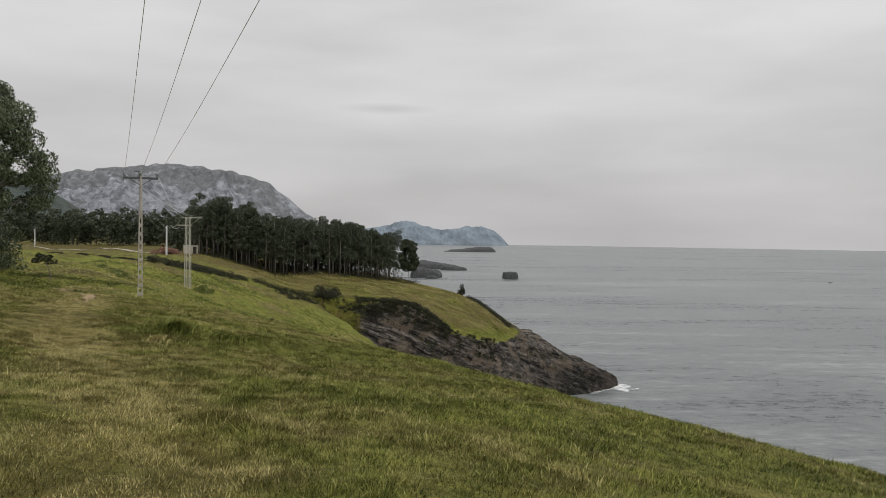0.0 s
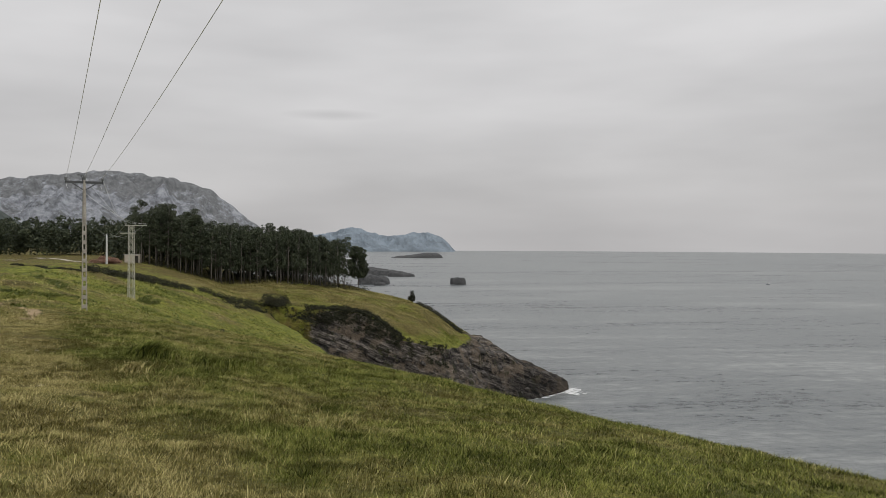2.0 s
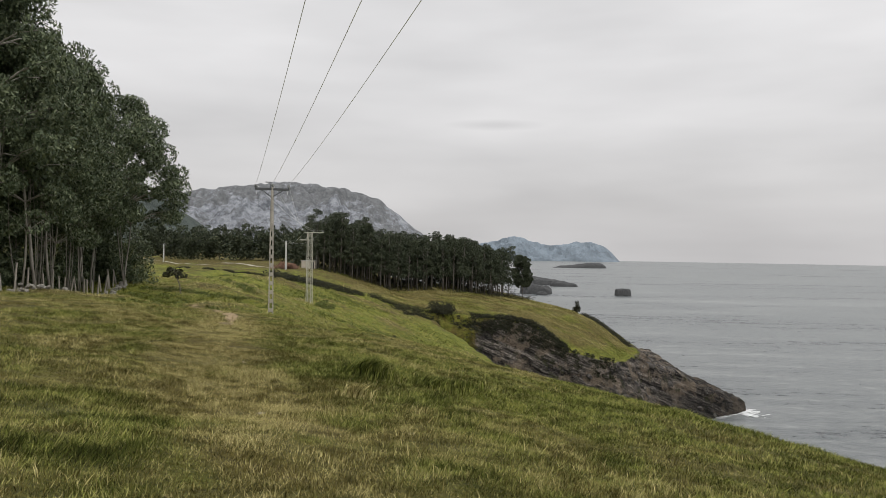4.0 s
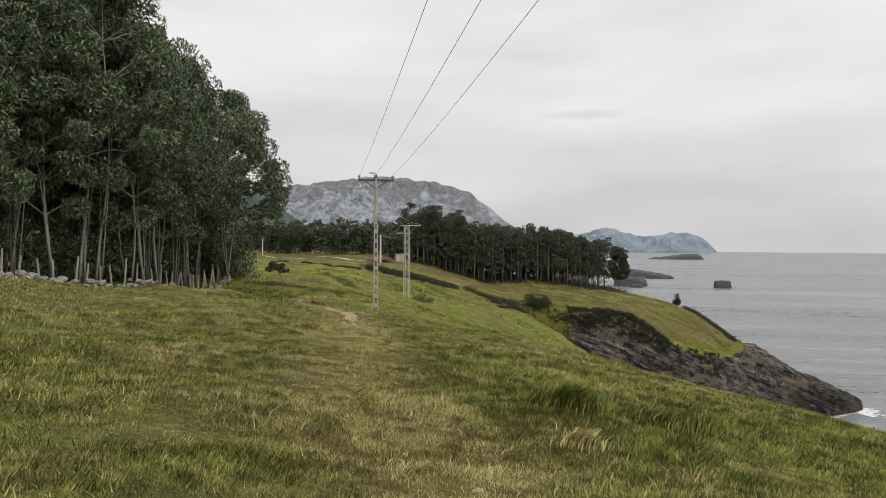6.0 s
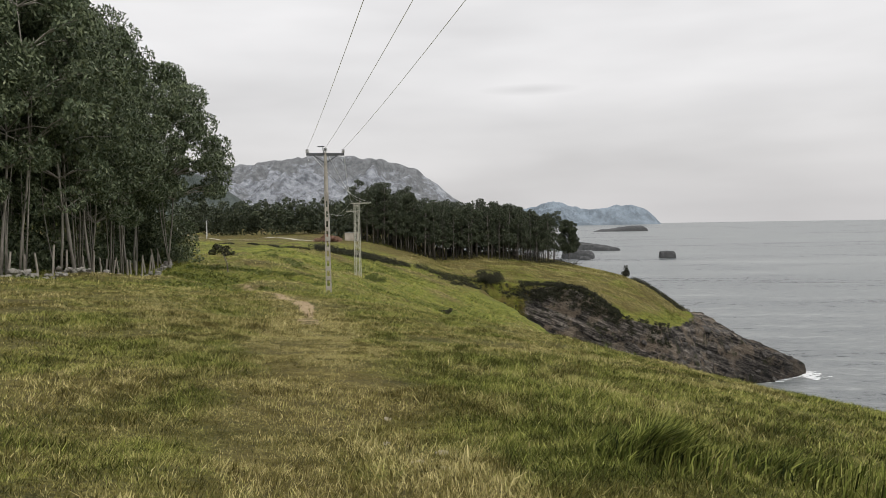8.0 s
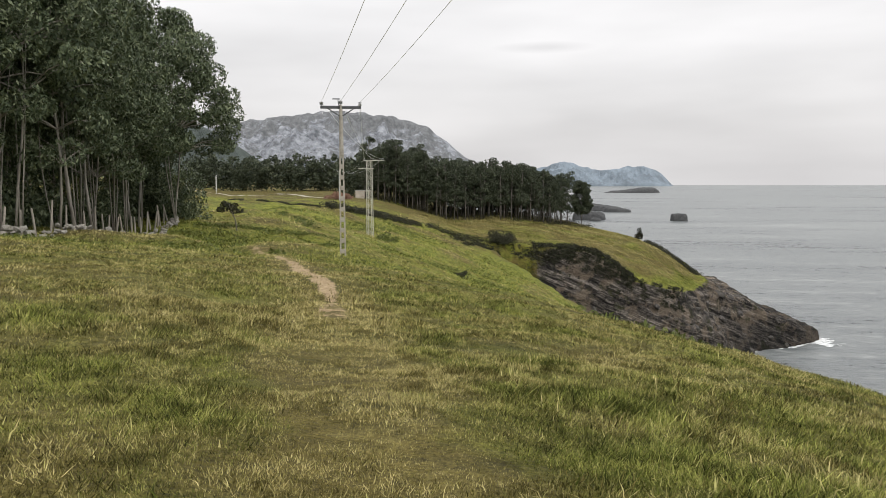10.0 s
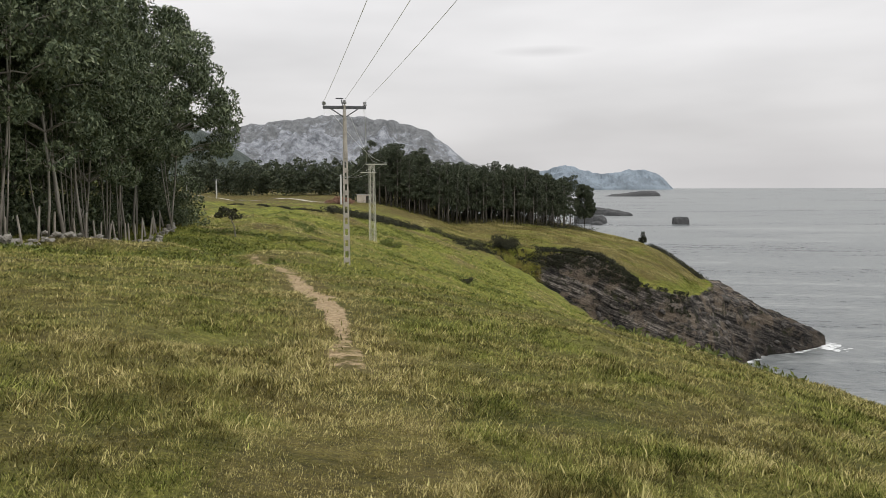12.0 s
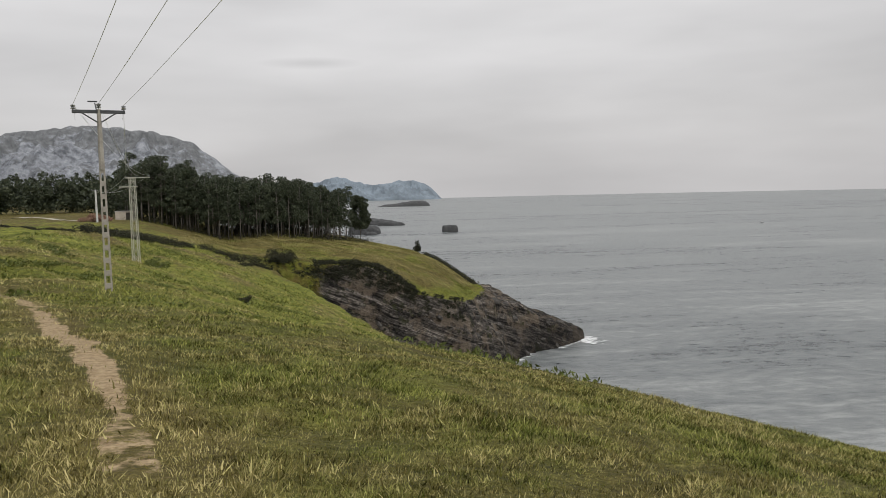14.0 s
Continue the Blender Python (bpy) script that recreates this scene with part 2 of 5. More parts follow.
def mountain_material(name, rock_dark, rock_light, green, scale):
    m, nt, b = nodes_of(name)
    face = noise_node(nt, scale, 9, 0.72, stretch=(1.0, 1.0, 0.55))
    streak = noise_node(nt, scale * 0.7, 8, 0.74, stretch=(0.8, 0.8, 0.9))
    patch = noise_node(nt, scale * 0.11, 8, 0.7, stretch=(0.8, 0.8, 1.5))
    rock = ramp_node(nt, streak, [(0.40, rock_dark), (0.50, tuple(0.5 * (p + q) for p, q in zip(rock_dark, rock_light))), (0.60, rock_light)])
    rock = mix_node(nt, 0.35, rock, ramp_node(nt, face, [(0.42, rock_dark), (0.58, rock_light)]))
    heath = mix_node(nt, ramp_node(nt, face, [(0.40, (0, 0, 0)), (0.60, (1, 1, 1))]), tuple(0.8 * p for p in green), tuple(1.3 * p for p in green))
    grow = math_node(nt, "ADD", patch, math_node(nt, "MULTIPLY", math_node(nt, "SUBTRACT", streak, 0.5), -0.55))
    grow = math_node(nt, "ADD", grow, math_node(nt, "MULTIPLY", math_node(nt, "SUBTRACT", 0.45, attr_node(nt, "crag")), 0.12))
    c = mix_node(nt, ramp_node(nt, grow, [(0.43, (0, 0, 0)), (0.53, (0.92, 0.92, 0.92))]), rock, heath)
    nt.links.new(c, b.inputs["Base Color"])
    b.inputs["Roughness"].default_value = 0.95
    b.inputs["Specular IOR Level"].default_value = 0.1
    bump_node(nt, b, math_node(nt, "ADD", face, streak), 0.9, 11.0)
    return m


def blade_material():
    m, nt, b = nodes_of("grass_blades")
    g = nt.nodes.new("ShaderNodeNewGeometry")
    r = math_node(nt, "ADD", math_node(nt, "MULTIPLY", g.outputs["Random Per Island"], 0.55), math_node(nt, "MULTIPLY", attr_node(nt, "tone"), 0.45))
    green = ramp_node(nt, r, [(0.18, (0.014, 0.020, 0.005)), (0.5, (0.082, 0.102, 0.018)), (0.86, (0.33, 0.35, 0.088))])
    dry = ramp_node(nt, r, [(0.18, (0.050, 0.043, 0.013)), (0.5, (0.172, 0.146, 0.043)), (0.86, (0.60, 0.52, 0.25))])
    c = mix_node(nt, attr_node(nt, "dry"), green, dry)
    nt.links.new(c, b.inputs["Base Color"])
    b.inputs["Roughness"].default_value = 0.85
    b.inputs["Specular IOR Level"].default_value = 0.08
    return m


M_GROUND, M_SEA, M_BLADE = ground_material(), sea_material(), blade_material()
# limestone and heath colours, lightened and blued to stand in for haze
M_MOUNTAIN = mountain_material("hazed_limestone_mountain", (0.125, 0.135, 0.152), (0.43, 0.45, 0.485), (0.178, 0.185, 0.190), 0.06)
M_HILL = mountain_material("wooded_hillside", (0.07, 0.082, 0.080), (0.135, 0.147, 0.135), (0.075, 0.090, 0.082), 0.03)
# the cape's blue-grey is distance haze painted into rock and growth
M_CAPE = mountain_material("hazed_distant_cape", (0.19, 0.222, 0.265), (0.27, 0.302, 0.345), (0.185, 0.222, 0.255), 0.012)
M_EUCA = leaf_material("eucalyptus_leaves", [(0.0, (0.022, 0.034, 0.018)), (0.4, (0.068, 0.091, 0.049)), (0.75, (0.168, 0.198, 0.110)), (1.0, (0.36, 0.39, 0.25))], 0.5, 0.2)
M_PINE = leaf_material("pine_needles", [(0.0, (0.018, 0.025, 0.016)), (0.6, (0.058, 0.071, 0.042)), (1.0, (0.155, 0.17, 0.10))], 0.6, 0.2)
M_SHRUB = leaf_material("gorse_leaves", [(0.0, (0.012, 0.014, 0.008)), (0.6, (0.032, 0.034, 0.018)), (1.0, (0.080, 0.075, 0.038))], 0.8)
M_LUSH = leaf_material("lush_leaves", [(0.0, (0.040, 0.050, 0.010)), (0.6, (0.10, 0.125, 0.022)), (1.0, (0.18, 0.20, 0.045))])
M_EBARK = plain_material("pale_eucalyptus_bark", (0.085, 0.075, 0.062), (0.50, 0.46, 0.40), 1.2, stretch=(1, 1, 0.25))
M_PBARK = plain_material("pine_bark", (0.06, 0.052, 0.046), (0.25, 0.22, 0.195), 1.5, stretch=(1, 1, 0.3))
M_CONCRETE = plain_material("weathered_concrete", (0.22, 0.20, 0.17), (0.47, 0.44, 0.38), 2.0)
M_WHITEPOLE = plain_material("pale_concrete", (0.42, 0.42, 0.40), (0.62, 0.62, 0.60), 1.5)
M_STEEL = plain_material("dark_galvanised_steel", (0.045, 0.047, 0.05), (0.12, 0.125, 0.13), 3.0, rough=0.55, metal=0.6)
M_ZINC = plain_material("pale_galvanised_steel", (0.34, 0.335, 0.28), (0.58, 0.57, 0.49), 3.0, rough=0.6, metal=0.3)
M_GLASS = plain_material("insulator_glaze", (0.07, 0.075, 0.075), (0.18, 0.185, 0.185), 6.0, rough=0.2)
M_WIRE = plain_material("aluminium_cable", (0.80, 0.80, 0.81), (0.88, 0.88, 0.88), 8.0, rough=0.4, bump=0.05, distance=0.001)
M_POST = plain_material("weathered_post_wood", (0.22, 0.19, 0.155), (0.50, 0.46, 0.40), 3.0, stretch=(1, 1, 0.2))
M_PALE = plain_material("bleached_stone", (0.18, 0.155, 0.105), (0.36, 0.32, 0.23), 9.0, bump=0.5)
M_STONE = plain_material("lichened_limestone", (0.13, 0.12, 0.10), (0.50, 0.475, 0.42), 1.6, bump=0.8, distance=0.05)
M_BOULDER = plain_material("dark_cliff_boulder", (0.02, 0.018, 0.016), (0.11, 0.10, 0.088), 0.7, bump=1.0, distance=0.3)
M_ISLET = plain_material("sea_rock", (0.013, 0.015, 0.017), (0.095, 0.097, 0.097), 0.22, bump=1.0, distance=1.0)
M_PLASTER = plain_material("stained_plaster", (0.30, 0.26, 0.21), (0.50, 0.45, 0.38), 0.9)
M_DARKWOOD = plain_material("dark_door_wood", (0.02, 0.018, 0.015), (0.06, 0.05, 0.04), 2.0)
M_BRICK = plain_material("red_brick_rubble", (0.16, 0.085, 0.06), (0.34, 0.20, 0.14), 1.2)
M_ROOF = plain_material("fibre_cement_sheet", (0.26, 0.245, 0.23), (0.42, 0.40, 0.38), 1.5)
M_FOAM = plain_material("sea_foam", (0.55, 0.57, 0.57), (0.85, 0.86, 0.86), 0.8)
M_ROAD = plain_material("pale_gravel", (0.30, 0.27, 0.22), (0.50, 0.46, 0.39), 0.8)
M_HULL = plain_material("boat_paint", (0.10, 0.11, 0.13), (0.24, 0.25, 0.27), 0.8, rough=0.4)


# ---- helpers for meshes ----
def mesh_from(name, verts, faces):
    me = bpy.data.meshes.new(name)
    me.from_pydata([tuple(v) for v in verts], [], [tuple(f) for f in faces])
    me.update()
    return me


def raw_mesh(name, verts, faces):
    """verts (n, 3), faces (m, k): quick for big arrays."""
    verts, faces = np.asarray(verts, np.float32), np.asarray(faces, np.int32)
    me = bpy.data.meshes.new(name)
    me.vertices.add(len(verts))
    me.vertices.foreach_set("co", verts.ravel())
    k = faces.shape[1]
    me.loops.add(faces.size)
    me.loops.foreach_set("vertex_index", faces.ravel())
    me.polygons.add(len(faces))
    me.polygons.foreach_set("loop_start", np.arange(0, faces.size, k, dtype=np.int32))
    me.update(calc_edges=True)
    return me


def set_attr(me, name, values):
    a = me.attributes.new(name, "FLOAT", "POINT")
    a.data.foreach_set("value", np.asarray(values, np.float32))


def shade_smooth(me):
    me.polygons.foreach_set("use_smooth", np.ones(len(me.polygons), bool))


def mesh_of(bm, name, material, smooth=False):
    me = bpy.data.meshes.new(name)
    bm.to_mesh(me)
    bm.free()
    me.materials.append(material)
    if smooth:
        shade_smooth(me)
    return me


def part(name, bm, material, parent, label="", smooth=False):
    """One bmesh as one mesh object under a thing or a part."""
    ob = new(name, mesh_of(bm, name, material, smooth))
    ob.parent = parent
    if label:
        ob["label"] = label
    return ob


def part_mesh(name, me, material, parent, label=""):
    if not me.materials:
        me.materials.append(material)
    ob = new(name, me)
    ob.parent = parent
    if label:
        ob["label"] = label
    return ob


def add_box(bm, centre, size, turn=0.0, bevel=0.0):
    made = bmesh.ops.create_cube(bm, size=1.0)
    vs = made["verts"]
    bmesh.ops.scale(bm, vec=size, verts=vs)
    if bevel:
        es = list({e for v in vs for e in v.link_edges})
        done = bmesh.ops.bevel(bm, geom=es, offset=bevel, segments=1, affect="EDGES")
        vs = list({v for f in done["faces"] for v in f.verts} | {v for v in vs if v.is_valid})
    m = Matrix.Translation(centre) @ Matrix.Rotation(turn, 4, "Z")
    bmesh.ops.transform(bm, matrix=m, verts=[v for v in vs if v.is_valid])


def add_tube(bm, path, radii, sides=8, cap=True):
    """A tapered tube through the points of path."""
    rings = []
    for i, p in enumerate(path):
        p = Vector(p)
        d = Vector(path[min(i + 1, len(path) - 1)]) - Vector(path[max(i - 1, 0)])
        q = d.normalized().to_track_quat("Z", "Y")
        rings.append([bm.verts.new(p + q @ Vector((math.cos(2 * math.pi * k / sides) * radii[i], math.sin(2 * math.pi * k / sides) * radii[i], 0))) for k in range(sides)])
    for a, b in zip(rings, rings[1:]):
        for k in range(sides):
            bm.faces.new((a[k], a[(k + 1) % sides], b[(k + 1) % sides], b[k]))
    if cap:
        bm.faces.new(list(reversed(rings[0])))
        bm.faces.new(rings[-1])


# ---- the lie of the land ----
def lattice(ix, iy, seed):
    h = np.sin(ix * 127.1 + iy * 311.7 + seed * 74.7) * 43758.5453
    return h - np.floor(h)


def value_noise(x, y, seed=0):
    ix, iy = np.floor(x), np.floor(y)
    fx, fy = x - ix, y - iy
    fx, fy = fx * fx * (3 - 2 * fx), fy * fy * (3 - 2 * fy)
    a, b = lattice(ix, iy, seed), lattice(ix + 1, iy, seed)
    c, d = lattice(ix, iy + 1, seed), lattice(ix + 1, iy + 1, seed)
    return (a * (1 - fx) + b * fx) * (1 - fy) + (c * (1 - fx) + d * fx) * fy - 0.5


def fbm(x, y, octaves=4, seed=0):
    total, amp = 0 * x, 1.0
    for o in range(octaves):
        total = total + amp * value_noise(x * 2**o + 17.3 * o, y * 2**o + 9.1 * o, seed + o)
        amp *= 0.5
    return total


def smooth(a, b, v):
    t = np.clip((v - a) / (b - a), 0, 1)
    return t * t * (3 - 2 * t)


def blend_max(a, b, k):
    h = np.clip(0.5 + 0.5 * (a - b) / k, 0, 1)
    return b * (1 - h) + a * h + k * h * (1 - h)


def along(table, v):
    """A smooth curve through (place, value) pairs."""
    xs, zs = np.array([p for p, _ in table], float), np.array([z for _, z in table], float)
    slope = np.gradient(zs, xs)
    i = np.clip(np.searchsorted(xs, v) - 1, 0, len(xs) - 2)
    h = xs[i + 1] - xs[i]
    t = np.clip((v - xs[i]) / h, 0, 1)
    return (2 * t**3 - 3 * t**2 + 1) * zs[i] + (t**3 - 2 * t**2 + t) * h * slope[i] + (-2 * t**3 + 3 * t**2) * zs[i + 1] + (t**3 - t**2) * h * slope[i + 1]


# height of the upland along the way of the walk, and the widening of the upland further on
UPLAND = [(-200, 60), (-60, 58), (0, 57.1), (15, 56.67), (27, 56.36), (40, 55.6), (61, 54.28), (80, 52.98), (114, 53.4), (131, 53.0), (160, 52.5), (200, 51.8), (260, 51.0), (420, 50.5), (900, 52)]
SHELF = [(-200, 0), (110, 0), (131, 1), (164, 6), (195, 12), (235, 24), (260, 36), (320, 58), (420, 75), (900, 75)]
# how steeply the meadow falls towards the sea
STEEPNESS = [(-200, 0.4), (-10, 0.397), (2, 0.391), (15, 0.4), (28, 0.441), (45, 0.402), (70, 0.443), (110, 0.42), (900, 0.42)]
# where the near slope breaks off into the cove
LIP = [(-200, 42), (80, 42), (110, 47), (130, 54), (150, 58), (190, 57), (225, 50), (250, 44), (900, 44)]
# brow of the headland's cliff, seen from above
BROW = [(-64, 150), (-54, 196), (-46, 226), (-38, 234), (-26, 237), (-17, 242), (-10, 243), (-3, 240), (1, 241), (8, 242), (14, 246), (19, 254), (25, 275), (40, 291), (58, 300), (72, 306)]


def brow_side(x, y):
    """Metres on the near side of the headland's brow (negative on the headland)."""
    best = np.full(np.shape(x), 1e9)
    sign = np.ones(np.shape(x))
    for (ax, ay), (bx, by) in zip(BROW, BROW[1:]):
        dx, dy = bx - ax, by - ay
        t = np.clip(((x - ax) * dx + (y - ay) * dy) / (dx * dx + dy * dy), 0, 1)
        d = np.hypot(x - ax - t * dx, y - ay - t * dy)
        near = d < best
        sign = np.where(near, np.sign((x - ax) * dy - (y - ay) * dx), sign)
        best = np.minimum(best, d)
    return best * sign


def land(x, y):
    """Height of the ground, and how much of it is bare rock."""
    s, a = 0.9 * x + 0.45 * y, -0.45 * x + 0.9 * y
    base = along(UPLAND, a) + 0.10 * np.clip(-s, 0, 30) + 0.03 * np.clip(-s - 30, 0, 200)
    sea = np.clip(s - along(SHELF, a), 0, None)
    fall = along(STEEPNESS, a) * (np.sqrt(sea**2 + 14**2) - 14)
    lip = sea - along(LIP, a) + 4 * fbm(x / 12, y / 12, 3, 33)
    fall = fall + 0.95 * np.clip(lip, 0, None) * (1 - smooth(236, 262, a))
    near = base - fall + 0.9 * fbm(x / 22, y / 22, 4, 3) * smooth(25, 70, np.hypot(x, y)) + 0.22 * fbm(x / 3.0, y / 3.0, 3, 8) + 0.09 * value_noise(x / 0.8, y / 0.8, 9)
    near = near + 2.0 * fbm(x / 60, y / 60, 2, 21) * smooth(90, 200, y)
    # narrow sheep terraces along the green field
    rough_field = smooth(46, 66, a) * (1 - smooth(215, 250, a))
    near = near + rough_field * (0.8 * fbm(x / 6, y / 7, 3, 61) + 0.22 * value_noise(x / 1.6, y / 1.6, 62))
    z = near
    rock = smooth(0.5, 4, lip) * (1 - smooth(236, 262, a)) * smooth(60, 110, a)
    far = y > 140
    if np.any(far):
        z, rock = np.array(z), np.array(rock)
        z[far], rock[far] = headland(x[far], y[far], near[far], rock[far])
    rock = np.maximum(rock, smooth(9, 4, z) * smooth(60, 120, y))
    return np.maximum(z, -4.0), rock


def bedded(level, depth, amount):
    """Moves a height onto ledges of the given depth."""
    n = level / depth
    return amount * depth * (np.floor(n) + smooth(0.30, 0.78, n - np.floor(n)) - n)


def headland(x, y, near, near_rock):
    """A tilted field that breaks off in a bedded cliff towards the cove."""
    off = x - 10 + 0.09 * (y - 300)
    run = np.clip(y - 246, None, 45) - 0.4 * np.clip(y - 300, 0, None)
    field = 39.4 - 0.16 * np.clip(x + 34, -12, None) + 0.05 * run - 0.44 * 0.5 * (off + np.sqrt(off**2 + 30)) + 1.2 * fbm(x / 25, y / 25, 4, 5)
    g = brow_side(x, y) + 3.5 * fbm(x / 14, y / 14, 4, 11)
    field = field - 5.2 * smooth(-8, 4, x) * smooth(30, 20, x) * (np.clip(g + 40, 0, 40) / 40) ** 2 + 0.35 * value_noise(x / 3.5, y / 2.2, 64)
    drop = np.clip(g, 0, None)
    ledge = 6.0 * np.abs(fbm(x / 13, y / 13, 4, 14)) * smooth(0, 6, g)
    head = field - 1.35 * drop + 0.45 * np.clip(drop - 12, 0, None) - ledge - 0.8 * smooth(0, 3, g)
    seaward = smooth(20, 33, x - 0.12 * (y - 290) + 6 * fbm(x / 18, y / 18, 3, 31)) * smooth(180, 235, y)
    head = head - seaward * 3.0 * np.abs(fbm(x / 11, y / 8, 5, 19))
    head = head + 2.8 * smooth(44, 66, x) * seaward
    head = np.where(x > 69, head - 3.0 * (x - 69), head) - 0.35 * np.clip(y - 352 + 6 * fbm(x / 20, y / 20, 3, 37), 0, None)
    bare = np.maximum(smooth(0, 3, g), seaward)
    bed = head + 0.42 * x + 1.6 * value_noise(x / 16, y / 16, 24)
    head = head + bare * (bedded(bed + 2, 8.5, 0.55) + bedded(bed, 4.6, 0.8) + bedded(bed + 1.3, 1.5, 0.6))
    # upright joints cut the beds into blocks
    block = value_noise(x / 3.4 + 0.5 * value_noise(x / 2, bed / 2, 28), bed / 4.6, 23) + 0.5 * value_noise(x / 1.3, bed / 1.5, 27)
    head = head + bare * 2.2 * block
    z = blend_max(near, head, 1.5)
    on_head = smooth(-1.0, 0.5, head - near)
    rock = np.clip(on_head * np.maximum(smooth(-1.0, 1.2, g), seaward), 0, 1)
    # towards its head the cove is grown over
    grown = smooth(-31, -19, x + 5 * fbm(x / 7, y / 7, 3, 66))
    return z, np.maximum(rock, (1 - on_head) * near_rock) * grown


GRID_X, GRID_Y = np.arange(-280.0, 90.0), np.arange(44.0, 392.0)
GRID_Z = land(*np.meshgrid(GRID_X, GRID_Y, indexing="ij"))[0]


def ground_z(x, y):
    """Height of the ground under one point; further off read from a table with a step of a metre."""
    if GRID_X[0] < x < GRID_X[-2] and 60 < y < GRID_Y[-2]:
        i, j = int(x - GRID_X[0]), int(y - GRID_Y[0])
        u, v = x - GRID_X[i], y - GRID_Y[j]
        return float((GRID_Z[i, j] * (1 - u) + GRID_Z[i + 1, j] * u) * (1 - v) + (GRID_Z[i, j + 1] * (1 - u) + GRID_Z[i + 1, j + 1] * u) * v)
    return float(land(np.array([float(x)]), np.array([float(y)]))[0][0])


# trodden way: the grassy track of the walk, then the bare trail
TRACK = [(1.5, -6), (-0.6, 1.5), (-1.7, 4.5), (-3.0, 7.0), (-5.0, 11.0), (-6.8, 13.7), (-8.2, 17.0), (-9.6, 20.1), (-10.6, 22.9), (-11.6, 25.6), (-13.1, 29.0), (-15.8, 34.5), (-20.0, 43.6), (-22.8, 48.5), (-26.0, 53.0), (-31.0, 58.5), (-37.0, 64.0)]


def track_gap(x, y, points):
    best = np.full(np.shape(x), 1e9)
    for (ax, ay), (bx, by) in zip(points, points[1:]):
        dx, dy = bx - ax, by - ay
        t = np.clip(((x - ax) * dx + (y - ay) * dy) / (dx * dx + dy * dy), 0, 1)
        best = np.minimum(best, np.hypot(x - ax - t * dx, y - ay - t * dy))
    return best


def dryness(x, y):
    """0 lush green, 1 bleached and trodden."""
    s, a = 0.9 * x + 0.45 * y, -0.45 * x + 0.9 * y
    d = 0.29 + 0.7 * fbm(x / 3.2, y / 3.2, 3, 41) + 0.9 * fbm(x / 0.5, y / 0.5, 3, 44)
    d = d + 0.80 * smooth(1.15, 0.3, track_gap(x, y, TRACK) + 0.5 * fbm(x / 1.3, y / 1.3, 2, 46))
    d = d + 0.16 * smooth(1, -10, s) * smooth(60, 45, a) - 0.16 * smooth(2, 9, s) * smooth(45, 25, a)
    d = d + 0.30 * smooth(16, 28, a) * smooth(48, 36, a)
    d = d - 0.45 * smooth(42, 60, a) * smooth(300, 200, a)
    d = d + (0.22 + 1.5 * fbm(x / 6, y / 7, 3, 61) + 0.6 * fbm(s / 9, a / 20, 3, 65)) * smooth(44, 60, a) * smooth(260, 210, a)
    far = y > 190
    if np.any(far):
        d = np.array(d)
        fx, fy = x[far], y[far]
        d[far] += (1.0 + 1.6 * fbm(fx / 16, fy / 9, 3, 48) + 0.9 * fbm(fx / 4, fy / 2.2, 3, 50)) * smooth(3, -12, brow_side(fx, fy)) * smooth(195, 250, fy) - 0.6 * smooth(-16, -4, brow_side(fx, fy)) + 1.1 * smooth(-10, -18, fx) * smooth(-3, 1, brow_side(fx, fy)) * smooth(26, 14, brow_side(fx, fy))
    return np.clip(d, 0, 1)


def bareness(x, y):
    t = smooth(0.32, 0.09, track_gap(x, y, TRACK) / (1 + 1.3 * smooth(34, 52, y)) + 0.35 * fbm(x / 0.9, y / 0.9, 3, 49))
    return t * np.maximum(smooth(24.9, 25.8, y), 0.62 * smooth(22.0, 23.4, y)) * (1 - 0.22 * smooth(30, 38, y)) * (1 - 0.15 * smooth(42, 50, y))


# ---- ground: one sheet ----
def build_ground():
    cx, cy = -5.0, 8.0
    rings = [0.005]
    r = 0.25
    while r < 1300:
        rings.append(r)
        step = 0.035 * r + 0.02
        if 36 < r < 165:
            step = 1.1
        elif 222 < r < 306:
            step = 0.5
        elif 165 < r < 350:
            step = 1.0
        r += step
    angles = []
    a = -180.0
    while a < 180:
        angles.append(a)
        if -6 <= a < 17:
            a += 0.13
        elif -32 <= a < -6:
            a += 0.26
        elif -50 <= a < 60:
            a += 0.5
        else:
            a += 3.0
    rr, aa = np.meshgrid(np.array(rings), np.radians(np.array(angles)), indexing="ij")
    x, y = cx + rr * np.sin(aa), cy + rr * np.cos(aa)
    z, rock = land(x, y)
    n, k = rr.shape
    verts = np.stack([x, y, z], -1).reshape(-1, 3)
    i, j = np.meshgrid(np.arange(n - 1), np.arange(k), indexing="ij")
    j2 = (j + 1) % k
    faces = np.stack([i * k + j, i * k + j2, (i + 1) * k + j2, (i + 1) * k + j], -1).reshape(-1, 4)
    me = raw_mesh("ground", verts, faces)
    set_attr(me, "rock", rock.ravel())
    set_attr(me, "dry", dryness(x, y).ravel())
    # where near blades stand and the ground takes the painted shade
    set_attr(me, "sward_shade", (smooth(85, 45, np.hypot(x - cx, y - cy)) * (1 - 0.75 * smooth(1.0, 0.3, track_gap(x, y, TRACK)))).ravel())
    set_attr(me, "earth", bareness(x, y).ravel())
    # dark by height: wet foot, carried further up as painted shade
    set_attr(me, "wet_and_shade", (smooth(13, 2, z + 4 * fbm(x / 8, y / 8, 3, 57)) * (y > 60)).ravel())
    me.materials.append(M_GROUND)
    shade_smooth(me)
    return tagged(new("ground", me), "grassy clifftop meadow breaking into dark sea cliffs", "ground", kind="structure")


ground = build_ground()


